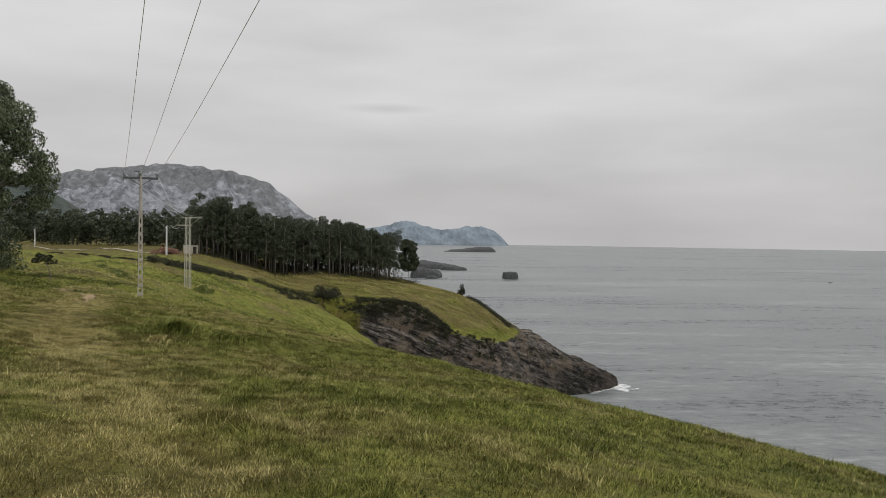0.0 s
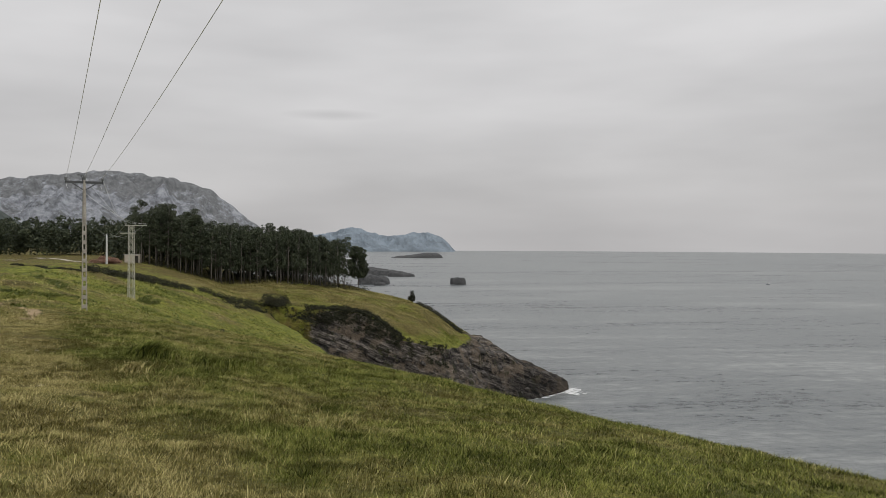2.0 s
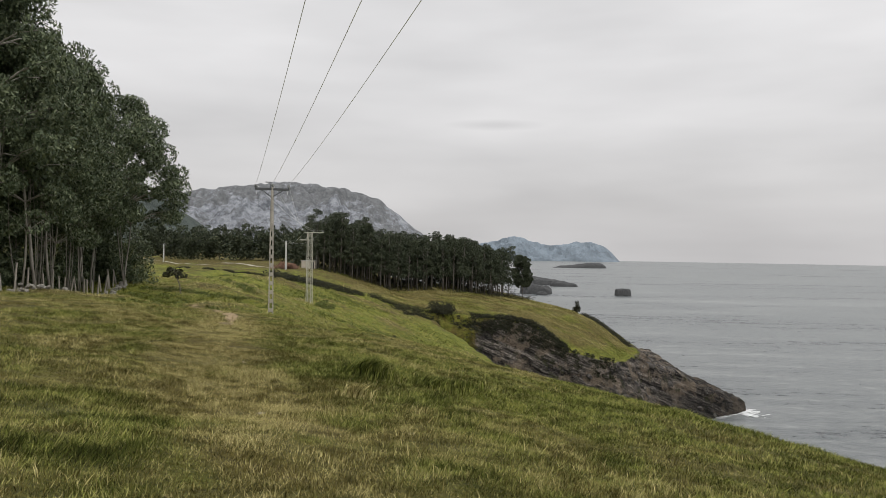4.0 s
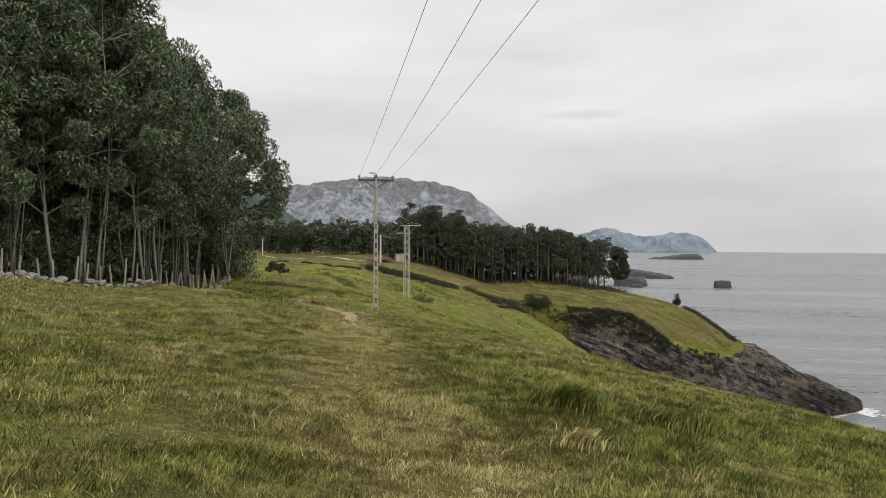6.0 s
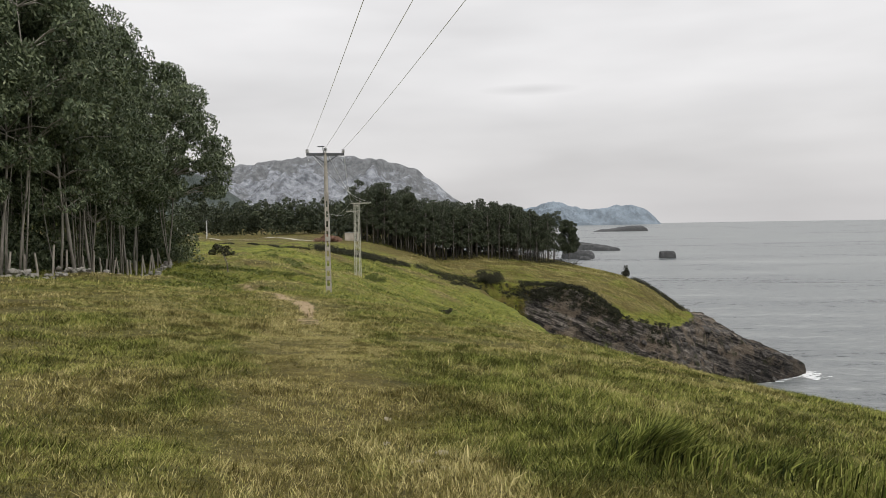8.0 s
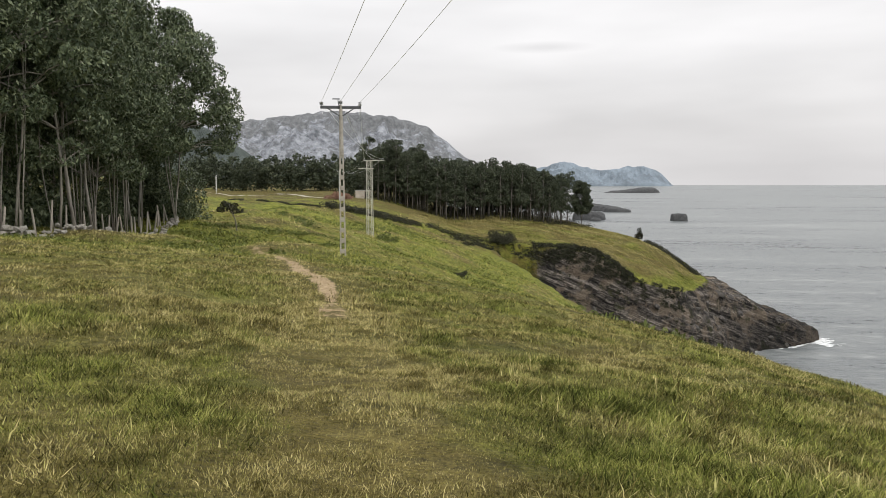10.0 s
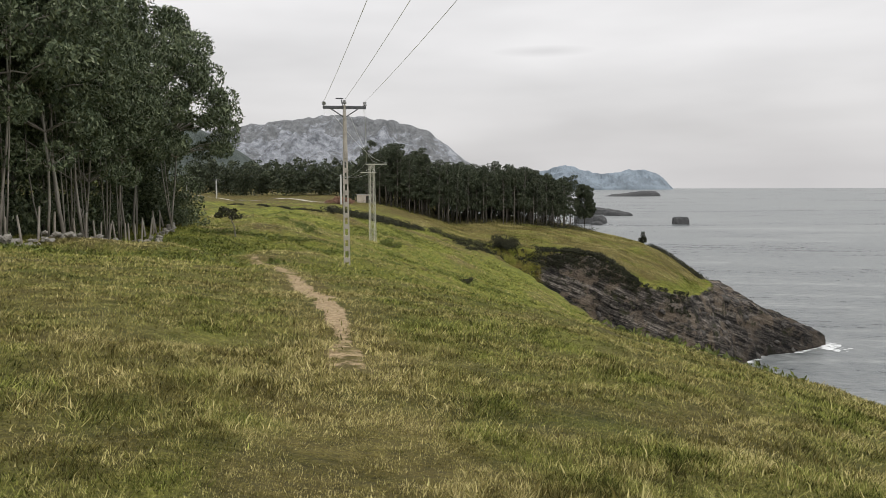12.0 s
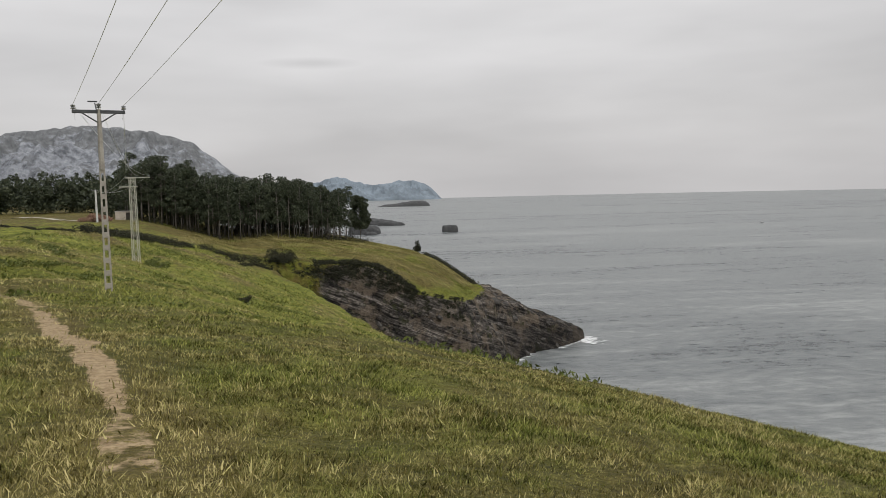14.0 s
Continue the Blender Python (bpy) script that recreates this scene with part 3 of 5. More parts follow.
def build_sea():
    radii = np.array([0, 30, 60, 120, 200, 300, 450, 700, 1000, 1500, 2200, 3200, 4100, 4900.0])
    k = 240
    ang = np.arange(k) * 2 * math.pi / k
    verts = [(0, 0, 0)] + [(r * math.sin(t), r * math.cos(t), 0) for r in radii[1:] for t in ang]
    faces = [(0, 1 + (j + 1) % k, 1 + j) for j in range(k)]
    for i in range(len(radii) - 2):
        for j in range(k):
            j2 = (j + 1) % k
            faces.append((1 + i * k + j, 1 + i * k + j2, 1 + (i + 1) * k + j2, 1 + (i + 1) * k + j))
    me = mesh_from("water", verts, faces)
    me.materials.append(M_SEA)
    return tagged(new("water", me), "calm grey sea under an overcast sky", "sea", kind="structure")


build_sea()


def ridge_mesh(name, crest, y_crest, depth, steps, rough, seed, foot=-2.0, power=0.8, back=0.5, bluff=0.0):
    """A mountain: crest line heights over x, its face sloping towards the walk over depth metres."""
    xs = np.linspace(crest[0][0], crest[-1][0], steps[0])
    v = np.linspace(-1.0, back, steps[1])
    xx, vv = np.meshgrid(xs, v, indexing="ij")
    top = along(crest, xx)
    top = top + rough * (0.26 * fbm(xx / (rough * 0.95), 0 * xx, 5, seed + 5) + 0.08 * np.abs(value_noise(xx / (rough * 0.55), 0 * xx, seed + 6))) * smooth(foot + 5, foot + 60, top)
    rise = np.where(vv < 0, (1 + vv) ** power, 1 - (vv / max(back, 1e-3)) ** 2 * 0.6)
    yy = y_crest + vv * depth + 0.06 * depth * fbm(xx / 150, vv * 3, 3, seed + 9)
    nz = fbm(xx / (rough * 4), yy / (rough * 5), 6, seed)
    zz = foot + (top - foot) * rise
    bed = zz + bluff * (0.10 * xx + 26 * fbm(xx / 180, yy / 240, 3, seed + 12))
    zz = zz + (bedded(bed, 34.0, 0.8) + bedded(bed + 9, 11.0, 0.7)) * bluff * smooth(-1.0, -0.85, vv) * smooth(-0.02, -0.12, vv)
    zz = zz - rough * 1.3 * np.abs(fbm(xx / (rough * 1.3), yy / (rough * 2.2), 4, seed + 15)) * smooth(-1.0, -0.8, vv) * smooth(0.04, -0.06, vv)
    zz = zz - rough * 1.6 * np.abs(nz) * smooth(-1.0, -0.8, vv) * smooth(0.06, -0.10, vv) + rough * 0.10 * fbm(xx / 40, yy / 40, 3, seed + 3) * smooth(foot, foot + 20, zz)
    n, k = xx.shape
    i, j = np.meshgrid(np.arange(n - 1), np.arange(k - 1), indexing="ij")
    faces = np.stack([i * k + j, (i + 1) * k + j, (i + 1) * k + j + 1, i * k + j + 1], -1).reshape(-1, 4)
    me = raw_mesh(name, np.stack([xx, yy, zz], -1).reshape(-1, 3), faces)
    crag = smooth(-0.10, -0.34, vv + 0.25 * fbm(xx / 90, yy / 90, 3, seed + 17)) + 0.9 * np.exp(-(((xx + 620) / 75) ** 2)) * smooth(-0.06, -0.16, vv)
    set_attr(me, "crag", np.clip(bluff * crag, 0, 1.4).ravel())
    shade_smooth(me)
    return me


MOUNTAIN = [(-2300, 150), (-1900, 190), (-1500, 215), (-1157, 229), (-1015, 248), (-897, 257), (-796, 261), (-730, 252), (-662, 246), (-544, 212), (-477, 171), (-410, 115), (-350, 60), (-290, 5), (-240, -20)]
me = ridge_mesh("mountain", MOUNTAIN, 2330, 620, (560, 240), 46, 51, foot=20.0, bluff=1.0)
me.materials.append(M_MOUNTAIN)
tagged(new("mountain", me), "grey limestone mountain with scrub on its flanks, paled by painted haze", "mountain", kind="structure")

SPUR = [(-1500, 250), (-1000, 235), (-800, 190), (-680, 140), (-604, 86), (-550, 66), (-480, 52), (-380, 44)]
me = ridge_mesh("hill", SPUR, 1250, 420, (200, 80), 14, 61, foot=44.0)
me.materials.append(M_HILL)
tagged(new("hill", me), "dark wooded spur at the mountain's foot", "hill", kind="structure")

# far cape, its colour already holding the haze of the bay
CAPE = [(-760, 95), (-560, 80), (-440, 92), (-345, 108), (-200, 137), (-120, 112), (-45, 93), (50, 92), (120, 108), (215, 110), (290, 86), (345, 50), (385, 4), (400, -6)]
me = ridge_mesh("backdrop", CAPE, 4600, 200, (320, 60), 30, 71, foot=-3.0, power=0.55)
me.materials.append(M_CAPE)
tagged(new("backdrop", me), "far headland across the bay, blue haze painted into its colour", "headland", kind="structure")


# ---- rocks in the sea ----
def islet_mesh(name, half_x, half_y, height, seed, flat=0.5, lean=0.0, steps=(40, 26)):
    u, v = np.meshgrid(np.linspace(-1, 1, steps[0]), np.linspace(-1, 1, steps[1]), indexing="ij")
    r = np.clip(1 - (np.abs(u) ** 4 + np.abs(v) ** 4), 0, 1)
    z = -1.5 + (height + 1.5) * r**flat * (1 + lean * u) + height * 0.35 * fbm(u * 3.1 + seed, v * 3.1, 5, seed) * smooth(0, 0.3, r)
    x = u * half_x * (1 + 0.12 * fbm(u * 2, v * 2 + seed, 3, seed))
    y = v * half_y * (1 + 0.12 * fbm(u * 2 + seed, v * 2, 3, seed + 4))
    n, k = u.shape
    i, j = np.meshgrid(np.arange(n - 1), np.arange(k - 1), indexing="ij")
    faces = np.stack([i * k + j, (i + 1) * k + j, (i + 1) * k + j + 1, i * k + j + 1], -1).reshape(-1, 4)
    me = raw_mesh(name, np.stack([x, y, z], -1).reshape(-1, 3), faces)
    me.materials.append(M_ISLET)
    return me


def islet(label, x, y, half_x, half_y, height, seed, flat=0.4, lean=0.0, turn=0.0):
    ob = tagged(new("sea_rock", islet_mesh("sea_rock", half_x, half_y, height, seed, flat, lean)), label, "rock")
    ob.matrix_world = pose(x, y, 0, 0, 0, turn)
    return ob


islet("blocky dark sea stack standing alone in the water", 92, 1062, 10.5, 7, 8.5, 3, 0.12, -0.08)
islet("long low dark island near the horizon", 92, 2740, 92, 35, 13, 5, 0.55, 0.75)
islet("pale flat rock shelf running into the sea", -8, 1361, 40, 34, 9, 7, 0.22, -0.55)
islet("pale flat rock shelf awash at its end", 18, 1300, 22, 12, 6, 13, 0.25, -0.3)
islet("rounded dark shore rock below the pines", -22, 1085, 22, 24, 11, 9, 0.35, -0.25)
islet("small low dark shore rock", -14, 1040, 8, 6, 4, 15, 0.5)


# ---- power line ----
POLE_1, POLE_2, POLE_3, POLE_0 = (-21.9, 56.7), (-41.2, 126.5), (-84.0, 238.0), (16.0, -34.0)
LINE_TURN = math.degrees(math.atan2(POLE_0[1] - POLE_1[1], POLE_0[0] - POLE_1[0])) - 90


def insulator(bm, x, y, z, up=1):
    for i in range(3):
        add_tube(bm, [(x, y, z + up * 0.07 * i), (x, y, z + up * (0.07 * i + 0.045))], [0.125, 0.08], 10)


def concrete_pole(height, arm, label):
    """A pierced concrete pole with a steel crossarm, its foot at the origin, the arm along x."""
    pole = tagged(new("utility_pole"), label, "utility pole", group="power line poles")
    low = height * 0.70
    for side in (-1, 1):
        # two tapering flanges
        bm = bmesh.new()
        w0, w1 = 0.145, 0.085
        quad = []
        for z, w in ((-0.6, w0), (low, w1)):
            for dx in (-0.04, 0.04):
                for dy in (-0.07, 0.07):
                    quad.append(bm.verts.new((side * w + dx, dy, z)))
        for f in ((0, 1, 3, 2), (4, 6, 7, 5), (0, 4, 5, 1), (2, 3, 7, 6), (0, 2, 6, 4), (1, 5, 7, 3)):
            bm.faces.new([quad[k] for k in f])
        part("flange", bm, M_CONCRETE, pole)
    z = 0.25
    while z < low:
        bm = bmesh.new()
        w = 0.145 + (0.085 - 0.145) * z / low
        add_box(bm, (0, 0, z), (2 * w - 0.06, 0.11, 0.26), bevel=0.012)
        part("web", bm, M_CONCRETE, pole)
        z += 0.62
    bm = bmesh.new()
    add_tube(bm, [(0, 0, low - 0.25), (0, 0, low + 0.1), (0, 0, height)], [0.135, 0.13, 0.09], 10)
    part("shaft", bm, M_CONCRETE, pole)
    bm = bmesh.new()
    add_box(bm, (0, 0, height - 0.12), (arm, 0.14, 0.16), bevel=0.015)
    crossarm = part("crossarm", bm, M_STEEL, pole, "dark steel crossarm")
    for side in (-1, 1):
        bm = bmesh.new()
        add_tube(bm, [(side * arm * 0.33, 0.06, height - 0.17), (side * 0.09, 0.06, height - 0.62)], [0.035, 0.035], 6)
        part("brace", bm, M_STEEL, pole)
    for x, z0 in ((-arm / 2 + 0.06, height - 0.06), (arm / 2 - 0.06, height - 0.06), (0.0, height + 0.02)):
        bm = bmesh.new()
        add_tube(bm, [(x, 0, z0 - 0.02), (x, 0, z0 + 0.1)], [0.02, 0.02], 6)
        insulator(bm, x, 0, z0 + 0.06)
        part("insulator", bm, M_GLASS, crossarm, "grey glazed insulator")
    bm = bmesh.new()
    add_tube(bm, [(0.1, 0, height - 0.05), (0.16, 0, height + 0.30)], [0.03, 0.025], 6)
    add_box(bm, (0.26, 0, height + 0.36), (0.42, 0.08, 0.06), bevel=0.01)
    part("top_bracket", bm, M_STEEL, pole, "small dark steel bracket")
    for x in (-arm / 2 + 0.12, arm / 2 - 0.12):
        bm = bmesh.new()
        add_tube(bm, [(x, 0, height - 0.16), (x + 0.03, 0, height - 0.36), (x - 0.02, 0, height - 0.52)], [0.014, 0.014, 0.012], 6)
        part("jumper_cable", bm, M_WIRE, crossarm)
    return pole


def put(ob, x, y, turn=0.0, sink=0.0):
    ob.matrix_world = pose(x, y, ground_z(x, y) - sink, 0, 0, turn)
    return ob


P1_H, ARM = 8.75, 2.35
pole_1 = put(concrete_pole(P1_H, ARM, "pierced concrete power pole with dark crossarm in the meadow"), *POLE_1, LINE_TURN)


def lattice_pole(height, label):
    pole = tagged(new("lattice_pylon"), label, "pylon", group="power line poles")
    w0, w1 = 0.42, 0.34
    def half(z):
        return w0 + (w1 - w0) * z / height
    for sx in (-1, 1):
        for sy in (-1, 1):
            bm = bmesh.new()
            add_tube(bm, [(sx * half(-0.3), sy * half(-0.3) * 0.7, -0.3), (sx * half(height), sy * half(height) * 0.7, height)], [0.055, 0.045], 4)
            part("leg", bm, M_ZINC, pole)
    n = 11
    for i in range(n):
        z0, z1 = height * i / n, height * (i + 1) / n
        a, b = half(z0), half(z1)
        for sy in (-1, 1):
            bm = bmesh.new()
            add_tube(bm, [(-a, sy * a * 0.7, z0), (b, sy * b * 0.7, z1)], [0.024, 0.024], 4)
            add_tube(bm, [(a, sy * a * 0.7, z0), (-b, sy * b * 0.7, z1)], [0.024, 0.024], 4)
            part("lacing", bm, M_ZINC, pole)
        for sx in (-1, 1):
            bm = bmesh.new()
            add_tube(bm, [(sx * a, -a * 0.7, z0), (sx * b, b * 0.7, z1)], [0.022, 0.022], 4)
            part("lacing", bm, M_ZINC, pole)
    for z, shift, length in ((height - 0.1, 0.75, 3.4), (height - 1.3, -0.55, 2.5)):
        bm = bmesh.new()
        add_box(bm, (shift, 0, z), (length, 0.16, 0.14), bevel=0.02)
        arm = part("crossarm", bm, M_ZINC, pole, "pale steel crossarm")
        for x in (-length / 2 + 0.15, 0, length / 2 - 0.15):
            bm = bmesh.new()
            insulator(bm, shift + x, 0, z + 0.08)
            part("insulator", bm, M_GLASS, arm)
    return pole


pole_2 = put(lattice_pole(11.4, "pale steel lattice pylon on the green slope"), *POLE_2, -8)


def round_pole(height, label, thick=1.0):
    pole = tagged(new("utility_pole"), label, "utility pole", group="power line poles")
    bm = bmesh.new()
    add_tube(bm, [(0, 0, -0.4), (0, 0, height * 0.5), (0, 0, height)], [0.30 * thick, 0.26 * thick, 0.22 * thick], 10)
    part("shaft", bm, M_WHITEPOLE, pole)
    bm = bmesh.new()
    add_box(bm, (0, 0, height - 0.1), (2.6, 0.14, 0.14), bevel=0.02)
    crossarm = part("crossarm", bm, M_STEEL, pole)
    for x in (-1.2, 0, 1.2):
        bm = bmesh.new()
        insulator(bm, x, 0, height)
        part("insulator", bm, M_GLASS, crossarm)
    return pole


pole_3 = put(round_pole(8.8, "pale round concrete pole beside the hut"), *POLE_3, -15)
pole_0 = put(concrete_pole(P1_H, ARM, "pierced concrete power pole behind the walk"), *POLE_0, LINE_TURN)


def wire(a, b, sag, label, radius=0.0085):
    bm = bmesh.new()
    pts = []
    n = 28
    for i in range(n + 1):
        t = i / n
        p = Vector(a).lerp(Vector(b), t)
        p.z -= 4 * sag * t * (1 - t)
        pts.append(p)
    add_tube(bm, pts, [radius] * len(pts), 5)
    ob = new("power_cable", mesh_of(bm, "power_cable", M_WIRE))
    return tagged(ob, label, "cable", group="power cables")


def pole_points(xy, turn, spots):
    z0 = ground_z(*xy)
    return [pose(xy[0], xy[1], z0, 0, 0, turn) @ Vector(s) for s in spots]


SPOTS_1 = [(-ARM / 2 + 0.06, 0, P1_H + 0.2), (0, 0, P1_H + 0.27), (ARM / 2 - 0.06, 0, P1_H + 0.2)]
at_1 = pole_points(POLE_1, LINE_TURN, SPOTS_1)
at_0 = pole_points(POLE_0, LINE_TURN, SPOTS_1)
at_2 = pole_points(POLE_2, -8, [(-0.8, 0, 11.6), (0.75, 0, 11.6), (2.3, 0, 11.6)])
at_3 = pole_points(POLE_3, -15, [(-1.2, 0, 9.05), (0, 0, 9.05), (1.2, 0, 9.05)])
for k in range(3):
    wire(at_0[k], at_1[k], 1.1, "taut aluminium power cable over the meadow")
    wire(at_1[k], at_2[k], 0.9, "aluminium power cable to the steel pylon", 0.010)
    wire(at_2[k], at_3[k], 1.6, "aluminium power cable beyond the pylon", 0.011)


# ---- trees ----
def leaf_cloud(rng, centres, sizes, per, leaf, droop=0.0, wide=0.35, core=0.35):
    """Quads for leaves scattered in clumps; centres (n, 3), sizes (n, 3)."""
    n = len(centres)
    d = rng.normal(size=(n, per, 3))
    d /= np.linalg.norm(d, axis=2, keepdims=True)
    d *= rng.uniform(core, 1.0, size=(n, per, 1)) ** 0.5
    c = (centres[:, None, :] + d * sizes[:, None, :]).reshape(-1, 3)
    m = len(c)
    axis = rng.normal(size=(m, 3))
    axis[:, 2] -= droop
    axis /= np.linalg.norm(axis, axis=1, keepdims=True)
    side = np.cross(axis, rng.normal(size=(m, 3)))
    side /= np.linalg.norm(side, axis=1, keepdims=True) + 1e-9
    length = leaf * rng.uniform(0.6, 1.5, size=(m, 1))
    width = length * wide
    a, b, e, f = c - axis * length, c + side * width, c + axis * length, c - side * width
    verts = np.stack([a, b, e, f], 1).reshape(-1, 3)
    faces = np.arange(4 * m).reshape(m, 4)
    return verts, faces


def eucalyptus(seed, height, spread, label, limbs=24, low=0.26, per=170, leaf=0.17):
    rng = np.random.default_rng(seed)
    tree = tagged(new("eucalyptus_tree"), label, "tree", group="eucalyptus grove")
    lean = rng.uniform(-0.06, 0.06, 2)
    bm = bmesh.new()
    path, radii = [], []
    for i in range(9):
        t = i / 8
        path.append((lean[0] * height * t + 0.30 * math.sin(7 * t + seed), lean[1] * height * t + 0.30 * math.cos(6 * t + seed), height * 0.93 * t - (0.3 if i == 0 else 0)))
        radii.append((0.060 + 0.022 * (seed % 3)) * (1 - t) ** 0.8 + 0.018)
    add_tube(bm, path, radii, 8)
    for k in range(2):
        ang, out, bow = rng.uniform(0, 6.28), rng.uniform(0.5, 1.6), rng.uniform(-0.4, 0.4)
        stem = []
        for i in range(6):
            t = i / 5
            r = 0.12 + out * t + bow * math.sin(5 * t)
            stem.append((math.cos(ang) * r, math.sin(ang) * r, height * 0.62 * t - (0.3 if i == 0 else 0)))
        add_tube(bm, stem, [0.05, 0.044, 0.038, 0.032, 0.024, 0.012], 6)
    centres, sizes = [], []
    for k in range(limbs):
        t = low + (0.98 - low) * (k + rng.uniform(0, 1)) / limbs
        base = Vector(path[int(t * 8)])
        ang = k * 2.4 + rng.uniform(-0.5, 0.5)
        reach = spread * (0.25 + 0.85 * math.sin(math.pi * min(1, (t - low * 0.5) / (1.06 - low * 0.5))) ** 0.8) * rng.uniform(0.55, 1.05)
        tip = base + Vector((math.cos(ang) * reach, math.sin(ang) * reach, rng.uniform(0.3, 1.8)))
        mid = base.lerp(tip, 0.5) + Vector((0, 0, 0.35))
        add_tube(bm, [base, mid, tip], [0.06, 0.04, 0.018], 5, False)
        centres.append((tip.x, tip.y, tip.z))
        w = rng.uniform(0.8, 1.6)
        sizes.append((w, w, w * 0.8))
    for k in range(7):
        centres.append((path[8][0] + rng.normal() * 0.9, path[8][1] + rng.normal() * 0.9, height * rng.uniform(0.9, 1.0)))
        sizes.append((1.3, 1.3, 1.1))
    part("trunk", bm, M_EBARK, tree, "pale peeling trunk", True)
    verts, faces = leaf_cloud(rng, np.array(centres), np.array(sizes), per, leaf, 0.9, 0.33, 0.45)
    part_mesh("crown", raw_mesh("crown", verts, faces), M_EUCA, tree, "grey-green drooping foliage")
    return tree


def pine(seed, height, label, limbs=27, per=84, spread=1.0, clump=1.0):
    rng = np.random.default_rng(seed)
    tree = tagged(new("pine_tree"), label, "tree", group="pine wood")
    bend = rng.uniform(-0.05, 0.05, 2) * height
    bm = bmesh.new()
    path = [(bend[0] * t * t, bend[1] * t * t, height * 0.94 * t - (0.3 if t == 0 else 0)) for t in (0, 0.25, 0.5, 0.75, 1.0)]
    add_tube(bm, path, [0.19, 0.16, 0.13, 0.09, 0.04], 6)
    centres, sizes = [], []
    for k in range(limbs):
        t = 0.27 + 0.73 * (k + rng.uniform(0, 1)) / limbs
        base = Vector((bend[0] * t * t, bend[1] * t * t, height * 0.94 * t))
        ang = rng.uniform(0, 2 * math.pi)
        reach = (3.0 * (1.12 - t) ** 0.45 + 0.3) * spread * rng.uniform(0.6, 1.1)
        tip = base + Vector((math.cos(ang) * reach, math.sin(ang) * reach, rng.uniform(0.0, 0.9)))
        add_tube(bm, [base, tip], [0.05, 0.02], 4, False)
        centres.append(tuple(tip))
        w = clump * rng.uniform(0.85, 1.45)
        sizes.append((w, w, w * 0.55))
    part("trunk", bm, M_PBARK, tree, "bare brown trunk", True)
    centres.append((bend[0], bend[1], height * 0.95))
    sizes.append((0.8, 0.8, 0.9))
    verts, faces = leaf_cloud(rng, np.array(centres), np.array(sizes), per, 0.25, -0.3, 0.45, 0.5)
    part_mesh("crown", raw_mesh("crown", verts, faces), M_PINE, tree, "dark needle clumps")
    return tree


def scatter_trees(models, places, rng, low, high, limit=None):
    used = set()
    for n, (x, y) in enumerate(places):
        k = n % len(models)
        s = rng.uniform(low, high) * (1 if limit is None else limit(x, y))
        m = pose(x, y, ground_z(x, y), 0, 0, rng.uniform(0, 360)) @ Matrix.Scale(s, 4)
        if k not in used:
            models[k].matrix_basis = m
            used.add(k)
        else:
            ob = copy_thing(models[k], pose(0, 0, 0))
            ob.matrix_basis = m


# stone wall line at the grove's edge
WALL = [(-52, 18), (-42.5, 36), (-39.5, 48), (-39.5, 56), (-41, 64), (-43, 72), (-46, 80)]


def on_line(points, d):
    for (ax, ay), (bx, by) in zip(points, points[1:]):
        step = math.hypot(bx - ax, by - ay)
        if d <= step:
            t = d / step
            return ax + (bx - ax) * t, ay + (by - ay) * t, math.atan2(by - ay, bx - ax)
        d -= step
    return points[-1][0], points[-1][1], 0.0


def line_length(points):
    return sum(math.hypot(b[0] - a[0], b[1] - a[1]) for a, b in zip(points, points[1:]))


rng = np.random.default_rng(7)
corner = eucalyptus(99, 18.6, 4.7, "broad eucalyptus with a rounded overhanging crown at the grove's corner", 78, 0.40, 420, 0.17)
corner.matrix_basis = pose(-44.6, 77.5, ground_z(-44.6, 77.5))
GROVE_LABEL = "tall eucalyptus with pale trunk and drooping grey-green crown"
front_models = [eucalyptus(100 + i, 21 + 1.3 * (i % 4), 3.4 + 0.4 * (i % 3), GROVE_LABEL, 40, 0.27 + 0.08 * (i % 3), 290) for i in range(6)]
back_models = [eucalyptus(120 + i, 21.5 + 1.3 * (i % 3), 3.6 + 0.4 * (i % 2), GROVE_LABEL, 22, 0.22, 120, 0.3) for i in range(3)]
length = line_length(WALL)


def corner_height(x, y):
    """The grove is lower towards its seaward corner."""
    return 1.0 - 0.13 * float(smooth(54, 68, np.array(float(y))))


for row in range(3):
    places = []
    n = int(length / (2.3 + 0.4 * row))
    for i in range(n):
        d = (i + 0.5 + rng.uniform(-0.4, 0.4)) * length / n
        x, y, t = on_line(WALL, d)
        off = 1.8 + 3.6 * row + rng.uniform(-1.1, 1.1)
        x, y = x - math.sin(t) * off, y + math.cos(t) * off
        if math.hypot(x + 44.6, y - 77.5) > 2.6:
            places.append((x, y))
    places.sort(key=lambda p: rng.uniform())
    if row < 2:
        scatter_trees(front_models[3 * row:3 * row + 3], places, rng, 0.85, 1.06, corner_height)
    else:
        scatter_trees(back_models, places, rng, 0.85, 1.06, corner_height)

# pine wood: front line from inland to the point
rng = np.random.default_rng(17)
pine_models = [pine(300 + i, 17.6 + 0.8 * (i % 4), "dark pine with a bare trunk in the wood") for i in range(6)]
FRONT = [(-84, 262), (-64, 268), (-47, 281), (-33, 302), (-24, 322), (-20, 336)]
places = []
length = line_length(FRONT)
for row in range(6):
    n = int(length / (3.0 + 0.25 * row))
    for i in range(n):
        d = (i + 0.5 + rng.uniform(-0.45, 0.45)) * length / n
        x, y, t = on_line(FRONT, d)
        off = 3.6 * row + rng.uniform(-1.6, 1.6)
        places.append((x - math.sin(t) * off, y + math.cos(t) * off))
